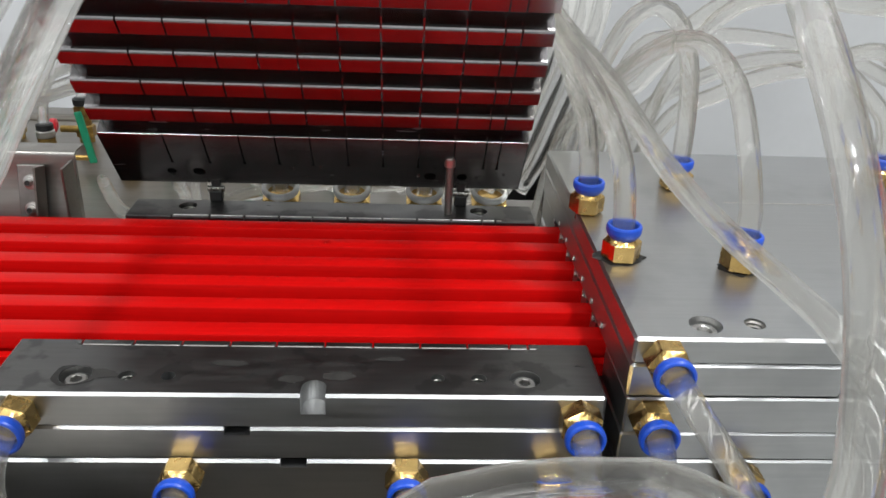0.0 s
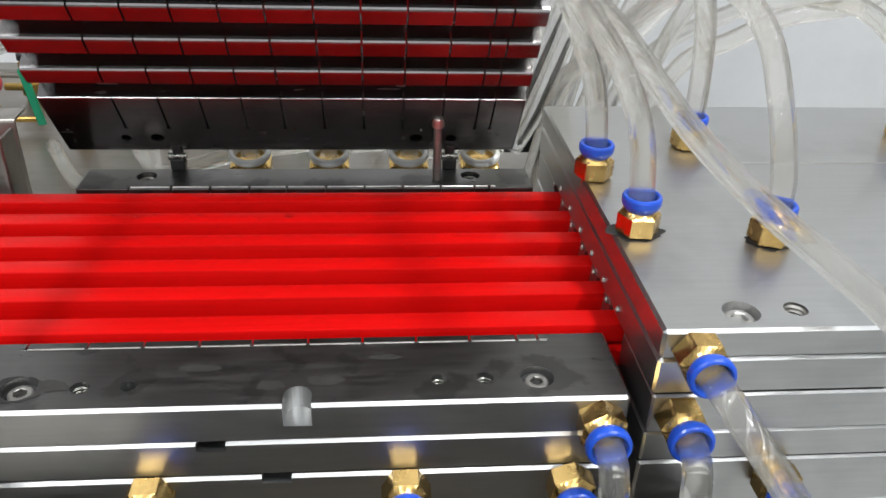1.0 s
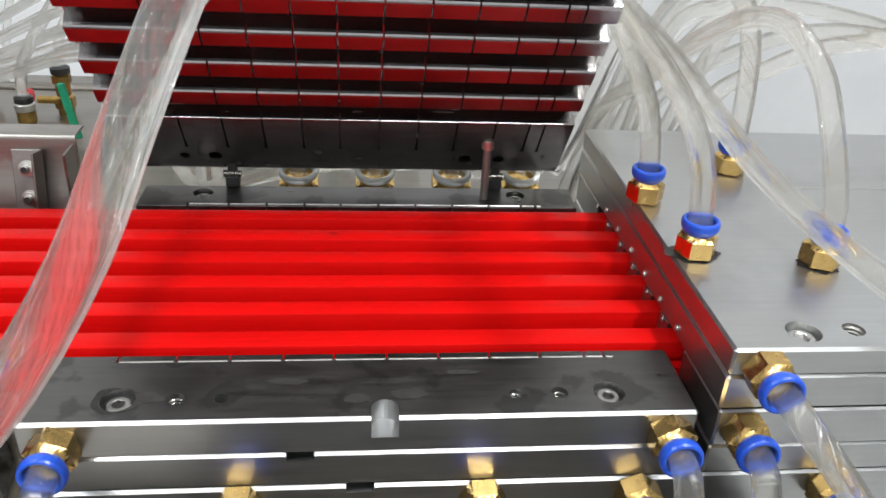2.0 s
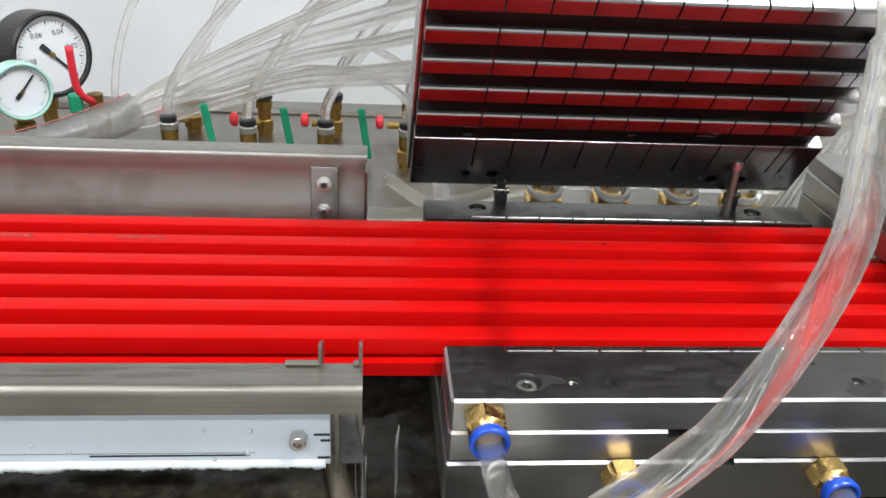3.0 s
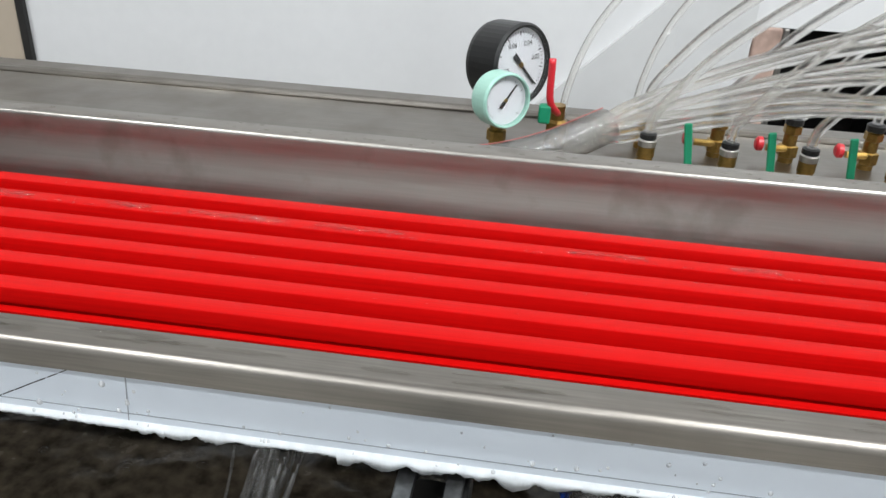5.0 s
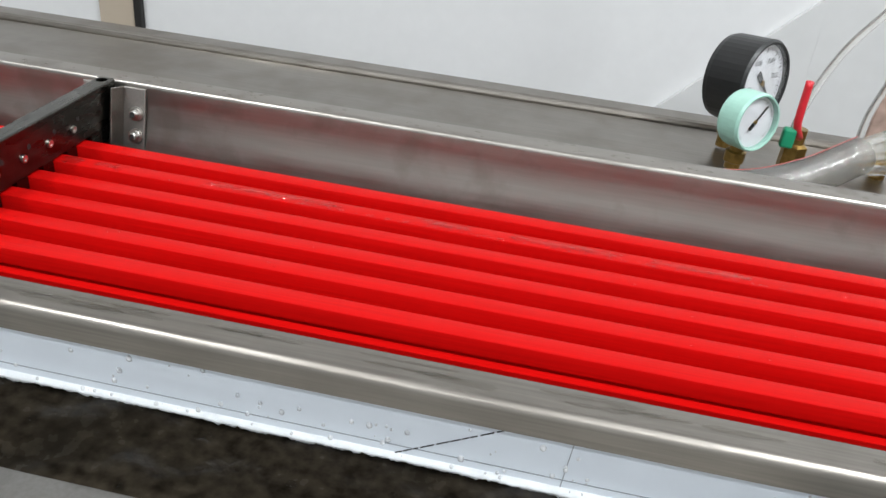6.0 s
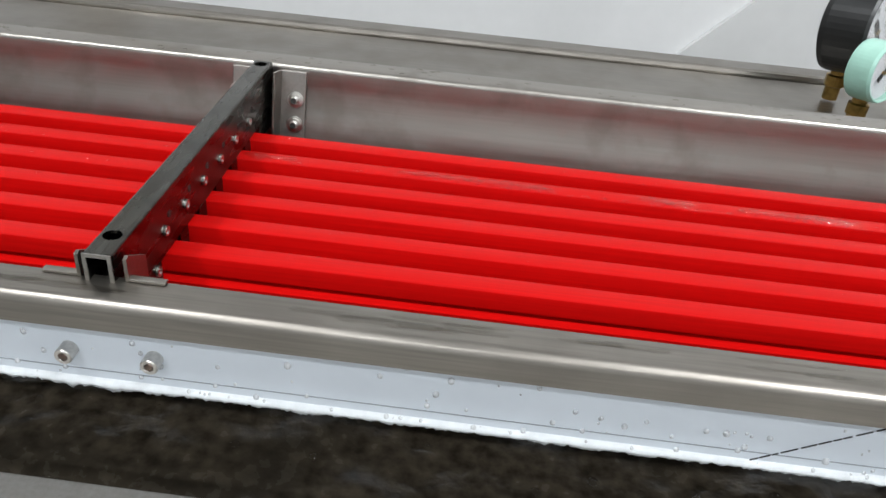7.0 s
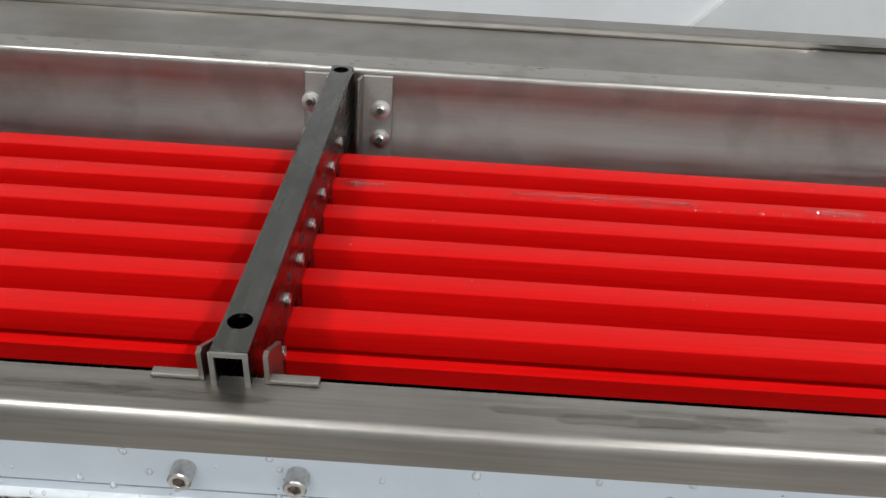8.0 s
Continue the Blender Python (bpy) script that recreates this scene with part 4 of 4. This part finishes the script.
tube([(-0.120, -0.150, -0.112), (-0.105, -0.142, 0.040), (-0.077, -0.135, 0.071), (-0.065, -0.132, 0.075), (-0.051, -0.132, 0.078), (-0.038, -0.134, 0.080), (-0.027, -0.138, 0.081),
      (-0.005, -0.150, 0.070), (0.012, -0.160, 0.030), (0.015, -0.165, -0.112)], 0.0045, "clear plastic tube arching before the tool")
# down from the fittings on the front faces
tube([(-0.0102, -0.012, -0.0082), (-0.0105, -0.022, -0.0095), (-0.0120, -0.031, -0.018), (-0.0130, -0.035, -0.040), (-0.0130, -0.036, -0.113)])
tube([(0.0167, -0.012, -0.0076), (0.0160, -0.022, -0.0090), (0.0140, -0.030, -0.017), (0.0130, -0.035, -0.040), (0.0120, -0.036, -0.113)])
tube([(-0.0175, -0.012, -0.0352), (-0.0180, -0.022, -0.037), (-0.0190, -0.030, -0.050), (-0.0190, -0.033, -0.113)])
tube([(-0.0738, -0.012, -0.0352), (-0.0740, -0.022, -0.037), (-0.0750, -0.030, -0.050), (-0.0750, -0.033, -0.113)])
tube([(-0.1585, -0.012, -0.0352), (-0.1580, -0.020, -0.0368), (-0.1590, -0.028, -0.043), (-0.1590, -0.035, -0.060), (-0.1640, -0.045, -0.113)])
tube([(-0.2145, -0.012, -0.0080), (-0.2140, -0.022, -0.0095), (-0.2120, -0.032, -0.0150), (-0.2050, -0.043, -0.0200), (-0.1930, -0.054, -0.0260), (-0.1800, -0.066, -0.040),
      (-0.1700, -0.075, -0.112)])
tube([(0.0180, -0.012, 0.0190), (0.0195, -0.020, 0.0180), (0.0235, -0.030, 0.0130), (0.0300, -0.040, 0.0050), (0.0380, -0.050, -0.008), (0.0450, -0.058, -0.030),
      (0.0500, -0.062, -0.150)])
tube([(0.0560, -0.012, -0.0360), (0.0570, -0.022, -0.038), (0.0600, -0.030, -0.055), (0.0600, -0.032, -0.150)])
# up from the closed tool's top
tube([(0.0163, 0.0645, 0.036), (0.0155, 0.066, 0.050), (0.014, 0.072, 0.066), (0.009, 0.090, 0.083), (0.002, 0.120, 0.097), (-0.005, 0.150, 0.109), (-0.012, 0.180, 0.128), (-0.03, 0.26, 0.20)])
tube([(0.0115, 0.1150, 0.036), (0.0105, 0.116, 0.050), (0.008, 0.122, 0.069), (0.002, 0.140, 0.088), (-0.003, 0.170, 0.107), (-0.006, 0.200, 0.128), (-0.02, 0.27, 0.19)])
tube([(0.0655, 0.0570, 0.036), (0.067, 0.060, 0.050), (0.066, 0.075, 0.076), (0.063, 0.090, 0.096), (0.053, 0.105, 0.109), (0.043, 0.120, 0.107), (0.032, 0.140, 0.092),
      (0.022, 0.175, 0.062), (0.015, 0.220, 0.020), (0.010, 0.300, -0.134)])
tube([(0.0655, 0.1486, 0.036), (0.066, 0.149, 0.055), (0.064, 0.152, 0.087), (0.059, 0.160, 0.107), (0.048, 0.170, 0.115), (0.037, 0.180, 0.104), (0.032, 0.200, 0.079),
      (0.027, 0.225, 0.040), (0.020, 0.300, -0.134)])
tube([(-0.020, 0.230, 0.140), (-0.002, 0.170, 0.109), (0.017, 0.120, 0.088), (0.032, 0.070, 0.066), (0.046, 0.030, 0.054), (0.060, 0.000, 0.046), (0.070, -0.025, 0.038),
      (0.085, -0.060, 0.010), (0.095, -0.080, -0.150)], 0.0048)
tube([(0.020, 0.300, -0.134), (0.046, 0.250, 0.025), (0.068, 0.250, 0.055), (0.100, 0.250, 0.084), (0.159, 0.250, 0.083), (0.223, 0.250, 0.064), (0.260, 0.250, 0.030), (0.270, 0.250, -0.134)])
tube([(0.030, 0.260, -0.134), (0.050, 0.230, 0.060), (0.079, 0.220, 0.093), (0.105, 0.220, 0.112), (0.140, 0.220, 0.124), (0.200, 0.220, 0.110), (0.280, 0.230, -0.134)])
tube([(0.040, 0.240, -0.134), (0.065, 0.205, 0.028), (0.103, 0.200, 0.065), (0.149, 0.200, 0.079), (0.204, 0.200, 0.072), (0.250, 0.215, -0.134)])
tube([(0.1800, 0.1600, 0.036), (0.1775, 0.160, 0.056), (0.172, 0.168, 0.069), (0.150, 0.190, 0.085), (0.110, 0.230, 0.070), (0.070, 0.280, 0.010), (0.050, 0.310, -0.134)])
tube([(0.2400, 0.0600, 0.036), (0.241, 0.065, 0.060), (0.220, 0.110, 0.100), (0.160, 0.170, 0.118), (0.090, 0.220, 0.090), (0.040, 0.280, -0.134)])
for tx in (-0.004, 0.006, -0.014, -0.024):
    tube([(tx - 0.012, 0.216, -0.004), (tx, 0.226, 0.012), (tx + 0.013, 0.232, 0.045), (tx + 0.027, 0.240, 0.080), (tx + 0.035, 0.252, 0.120), (tx + 0.03, 0.27, 0.20)])
for tx in (-0.151, -0.108, -0.064):
    tube([(tx, 0.2145, -0.008), (tx + 0.002, 0.222, 0.006), (tx + 0.010, 0.245, 0.012), (tx + 0.020, 0.285, -0.010), (tx + 0.030, 0.330, -0.050)])
# loose lengths behind the open tool
for pts in (((-0.300, 0.330, -0.049), (-0.262, 0.262, -0.045), (-0.225, 0.236, -0.034), (-0.180, 0.232, -0.032), (-0.120, 0.245, -0.040), (-0.060, 0.270, -0.049)),
            ((-0.245, 0.330, -0.049), (-0.215, 0.270, -0.042), (-0.170, 0.248, -0.022), (-0.125, 0.262, -0.020), (-0.095, 0.300, -0.036), (-0.080, 0.350, -0.049)),
            ((-0.190, 0.340, -0.049), (-0.160, 0.290, -0.030), (-0.115, 0.255, -0.012), (-0.070, 0.250, -0.014), (-0.030, 0.280, -0.036), (-0.015, 0.330, -0.049)),
            ((-0.130, 0.330, -0.049), (-0.090, 0.275, -0.026), (-0.050, 0.245, -0.006), (-0.020, 0.240, 0.004), (-0.005, 0.250, 0.030), (0.004, 0.270, 0.090), (0.000, 0.290, 0.200))):
    tube(pts, 0.0048, "clear plastic tube lying loose on the table behind the tool")
# the bundle over the table, to the upper half
for k in range(9):
    dy, dz = 0.016 * (k % 3) - 0.016, 0.0075 * (k % 4) - 0.009
    tube([(-0.450, 0.392 + dy * 0.5, -0.026 + dz * 0.5), (-0.430, 0.400 + dy, -0.020 + dz), (-0.372, 0.390 + dy, 0.006 + dz * 1.6), (-0.314, 0.360 + dy, 0.034 + dz * 2), (-0.261, 0.320 + dy, 0.056 + dz * 2.6),
          (-0.215, 0.265 + dy, 0.080 + dz * 3), (-0.175, 0.235, 0.100 + dz * 4)], 0.0032, "thin clear plastic vacuum tube in a bundle", "vacuum tubes")
tube([(-0.455, 0.398, -0.022), (-0.436, 0.400, -0.017), (-0.381, 0.390, -0.005), (-0.327, 0.380, 0.015), (-0.294, 0.360, 0.025), (-0.255, 0.330, 0.027), (-0.222, 0.280, 0.010),
      (-0.210, 0.250, -0.050)], 0.0032, "thin clear plastic vacuum tube in a bundle", "vacuum tubes")
tube([(-0.290, 0.420, -0.010), (-0.270, 0.390, 0.035), (-0.248, 0.360, 0.037), (-0.229, 0.330, 0.029), (-0.214, 0.300, 0.008), (-0.205, 0.270, -0.050)], 0.0032,
     "thin clear plastic vacuum tube in a bundle", "vacuum tubes")
for wx, wy in ((-0.478, 0.460), (-0.412, 0.500)):
    tube([(wx, wy, -0.050), (wx + 0.001, wy, -0.020), (wx + 0.012, wy, 0.022), (wx + 0.032, wy, 0.060), (wx + 0.080, wy, 0.120), (wx + 0.16, wy - 0.05, 0.20)], 0.0032,
         "thin clear plastic vacuum tube by the wall", "vacuum tubes")


# ---- valves, gauges and hoses on the table ----
def valve(x, y):
    v = thing("ball_valve", "small brass ball valve with a black cap and red knob", "valve", pose(x, y, -0.0550), "ball valves")
    part("body", lathe([(0.0062, 0.0), (0.0062, 0.004), (0.0070, 0.005, 1), (0.0070, 0.014, 1), (0.0056, 0.015), (0.0056, 0.024), (0.0064, 0.025, 1), (0.0064, 0.031, 1), (0.0050, 0.032)], 24),
         OLD_BRASS, v)
    part("cap", lathe([(0.0066, 0.0322), (0.0074, 0.033), (0.0074, 0.0375), (0.0050, 0.0390)], 20), BLACK, v)
    part("stem", cylinder(0.0030, -0.004, 0.014, pose(-0.005, -0.004, 0.012, 0, -90, 0), 14), OLD_BRASS, v)
    part("knob", lathe([(0.0030, 0.0), (0.0058, 0.0012), (0.0060, 0.0050), (0.0040, 0.0068)], 18), RED_KNOB, v, m=pose(-0.0215, -0.0050, 0.0150, 0, -90, 0))
    return v


def connector(x, y):
    c = thing("hose_connector", "brass hose connector with a black cap and green lever", "connector", pose(x, y, -0.0550), "hose connectors")
    part("body", lathe([(0.0064, 0.0), (0.0064, 0.004), (0.0072, 0.005, 1), (0.0072, 0.013, 1), (0.0058, 0.014), (0.0058, 0.017), (0.0066, 0.018), (0.0066, 0.026)], 24), OLD_BRASS, c)
    part("ring", lathe([(0.0064, 0.0262), (0.0070, 0.0266), (0.0070, 0.0310), (0.0060, 0.0318)], 20), SCREW, c)
    part("cap", lathe([(0.0056, 0.0319), (0.0064, 0.0323), (0.0064, 0.0362), (0.0044, 0.0370)], 20), BLACK, c)
    part("lever", box(-0.0030, 0.0030, -0.0014, 0.0014, 0.0, 0.0420, 0.0012), GREEN, c, m=pose(0.0340, -0.0020, 0.0060, 0, -9, 0))
    part("lever_rod", cylinder(0.0022, 0.0050, 0.0345, pose(0.0, -0.0010, 0.0100, 0, 90, 0), 12), OLD_BRASS, c)


for vx, vy in ((-0.4096, 0.4418), (-0.3491, 0.4373), (-0.2900, 0.4400), (-0.2260, 0.4400), (-0.1620, 0.4400)):
    valve(vx, vy)
    connector(vx - 0.004, vy - 0.068)
    for ox, oy, h in ((0.0, 0.0, -0.017), (-0.004, -0.068, -0.019)):
        tube([(vx + ox, vy + oy, h - 0.002), (vx + ox + 0.001, vy + oy, h + 0.012), (vx + ox + 0.012, vy + oy - 0.01, h + 0.035), (vx + ox + 0.042, vy + oy - 0.02, h + 0.075),
              (vx + ox + 0.09, vy + oy - 0.05, h + 0.125), (vx + ox + 0.14, vy + oy - 0.1, h + 0.17)], 0.0040, "thin clear plastic vacuum tube on a valve", "vacuum tubes")


def gauge(x, y, z, r, depth, mat, label, marks, needle, foot, turned=38.0):
    """A round pressure gauge; its dial looks along its own z."""
    turn = look((x, y, z), (x + math.sin(radians(turned)), y - math.cos(radians(turned)), z + 0.10)) @ pose(0, 0, 0, 180, 0, 180)
    g = thing("pressure_gauge", label, "gauge", turn)
    part("case", lathe([(r * 0.80, -depth), (r * 0.97, -depth + r * 0.08), (r, -depth + r * 0.2), (r, 0.0), (r * 0.95, 0.0022), (r * 0.90, 0.0020), (r * 0.89, -0.003), (r * 0.5, -0.0032)], 48), mat, g)
    dial = part("dial", cylinder(r * 0.88, -0.0034, -0.0024, n=48), DIAL, g)
    for i in range(41):
        a = radians(-45 + 270 * i / 40)
        big = i % 5 == 0
        tick = box(r * (0.70 if big else 0.75), r * 0.80, -r * (0.014 if big else 0.007), r * (0.014 if big else 0.007), -0.0023, -0.0021)
        part("tick", tick, INK, dial, m=pose(0, 0, 0, 0, 0, math.degrees(a)))
    n = part("needle", prism([(-r * 0.030, -0.0016), (r * 0.030, -0.0016), (r * 0.030, -0.0010), (-r * 0.030, -0.0010)], -r * 0.10, r * 0.68, box(-r * 0.34, -r * 0.08, -r * 0.07, r * 0.07, -0.0016, -0.0010)), INK, g, m=pose(0, 0, 0, 0, 0, needle))
    part("hub", cylinder(r * 0.07, -0.0018, -0.0004, n=16), OLD_BRASS, n)
    for text, a in marks:
        cu = bpy.data.curves.new("figure", "FONT")
        cu.body, cu.size, cu.align_x, cu.align_y = text, r * 0.17, "CENTER", "CENTER"
        tmp = new("figure", cu)
        me = bpy.data.meshes.new_from_object(tmp)
        bpy.data.objects.remove(tmp)
        part("figure", me, INK, dial, m=pose(r * 0.55 * math.cos(radians(a)), r * 0.55 * math.sin(radians(a)), -0.0021))
    part("glass", cylinder(r * 0.885, 0.0004, 0.0012, n=48), GLASS, g)
    down = turn.to_3x3().inverted() @ Vector((0, 0, -1))
    foot_m = Matrix.Translation(Vector((0, 0, -depth * 0.55))) @ down.to_track_quat("Z", "Y").to_matrix().to_4x4()
    part("stem", lathe([(0.0055, r * 0.9), (0.0055, r + 0.003), (0.0075, r + 0.004, 1), (0.0075, r + 0.012, 1), (0.0060, r + 0.013), (0.0060, foot)], 18), OLD_BRASS, g, m=foot_m)


gauge(-0.5165, 0.4400, 0.0075, 0.0345, 0.036, BLACK, "black round pressure gauge with a white dial", (("0.08", 190), ("0.06", 120), ("0.04", 62), ("0.02", 12)), -48, 0.058, 50.0)
gauge(-0.5245, 0.3900, -0.0085, 0.0222, 0.020, MINT, "small mint green round pressure gauge", (), 48, 0.040)


def levered_valve():
    lv = thing("red_lever_valve", "brass valve with a red lever and green grip beside the gauges", "valve", pose(-0.4830, 0.4250, -0.0550))
    part("body", lathe([(0.0070, 0.0), (0.0085, 0.002, 1), (0.0085, 0.022, 1), (0.0060, 0.024), (0.0060, 0.036)], 24), OLD_BRASS, lv)
    part("lever", swept(smooth_line([(0.000, -0.004, 0.030), (-0.004, -0.012, 0.036), (-0.008, -0.016, 0.046), (-0.009, -0.017, 0.078)], 0.004), 0.0030, 10), RED_KNOB, lv, smooth=True)
    part("grip", box(-0.016, -0.006, -0.018, -0.010, 0.024, 0.040, 0.002), GREEN, lv)


levered_valve()


def ribbed_hose(points, r, label, pitch=0.0030, stripes=(), band=0.045):
    line = smooth_line(points, pitch / 4)
    hose = thing("ribbed_hose", label, "hose")
    part("wall", swept(line, lambda i: r * (1.0 + 0.055 * math.cos(i * math.pi / 2)), 26, r * 0.10), HOSE, hose, smooth=True)
    for mat, a in stripes:
        side = Vector((math.cos(a), 0.25, math.sin(a))) * r * 1.06
        part("stripe", swept([q + side for q in line[::4]], r * band, 8), mat, hose, smooth=True)


ribbed_hose([(-0.585, 0.330, -0.041), (-0.534, 0.335, -0.041), (-0.489, 0.360, -0.035), (-0.444, 0.397, -0.024)], 0.0135, "clear ribbed suction hose lying on the table",
            0.0026, ((material("faded_red", (0.34, 0.09, 0.08), 0.5), 1.9),), 0.03)
ribbed_hose([(-0.458, 0.060, -0.048), (-0.453, 0.035, -0.052), (-0.445, 0.012, -0.064), (-0.430, -0.012, -0.088), (-0.416, -0.030, -0.118)], 0.0200,
            "thick clear ribbed drain hose under the trough", 0.0036, ((BLUE, 3.25), (RED_KNOB, 3.6)), 0.10)


def slotted_arm():
    arm = thing("slotted_arm", "wet galvanised slotted steel arm with a hexagon bolt", "bracket", pose(-0.5235, 0, -0.0360))
    cut = box(-0.0062, 0.0062, -0.090, 0.0015, -0.06, 0.03)
    cylinder(0.0062, -0.06, 0.03, pose(0, 0.0015, 0), 20, cut)
    part("arm", carved(box(-0.0130, 0.0130, -0.1000, 0.030, -0.0055, 0.0, 0.0008), cut), GALV, arm)
    part("flange", box(0.0110, 0.0150, -0.0280, 0.030, -0.0300, -0.0057, 0.0008), GALV, arm)
    part("leg", box(-0.0130, 0.0108, -0.1000, -0.094, -0.0139, -0.0057, 0.0008), GALV, arm)
    # Added near-black sheet in place of the shade beneath the arm.
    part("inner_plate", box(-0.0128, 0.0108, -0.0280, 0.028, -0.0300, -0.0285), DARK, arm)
    bolt = part("bolt", lathe([(0.0050, -0.006), (0.0082, -0.0045), (0.0082, 0.0001), (0.0058, 0.0001, 1), (0.0062, 0.001, 1), (0.0062, 0.0050, 1), (0.0058, 0.0060), (0.0040, 0.0064)], 24), GALV, arm,
                m=pose(0.0, -0.034, 0.0))


slotted_arm()


def motions():
    """The panel creeps out of the tool."""
    walk(PANEL, [(t, pose(-0.0068 * t, 0, 0)) for t in (0.0, 2.0, 4.0, 6.0, 8.0)])


motions()
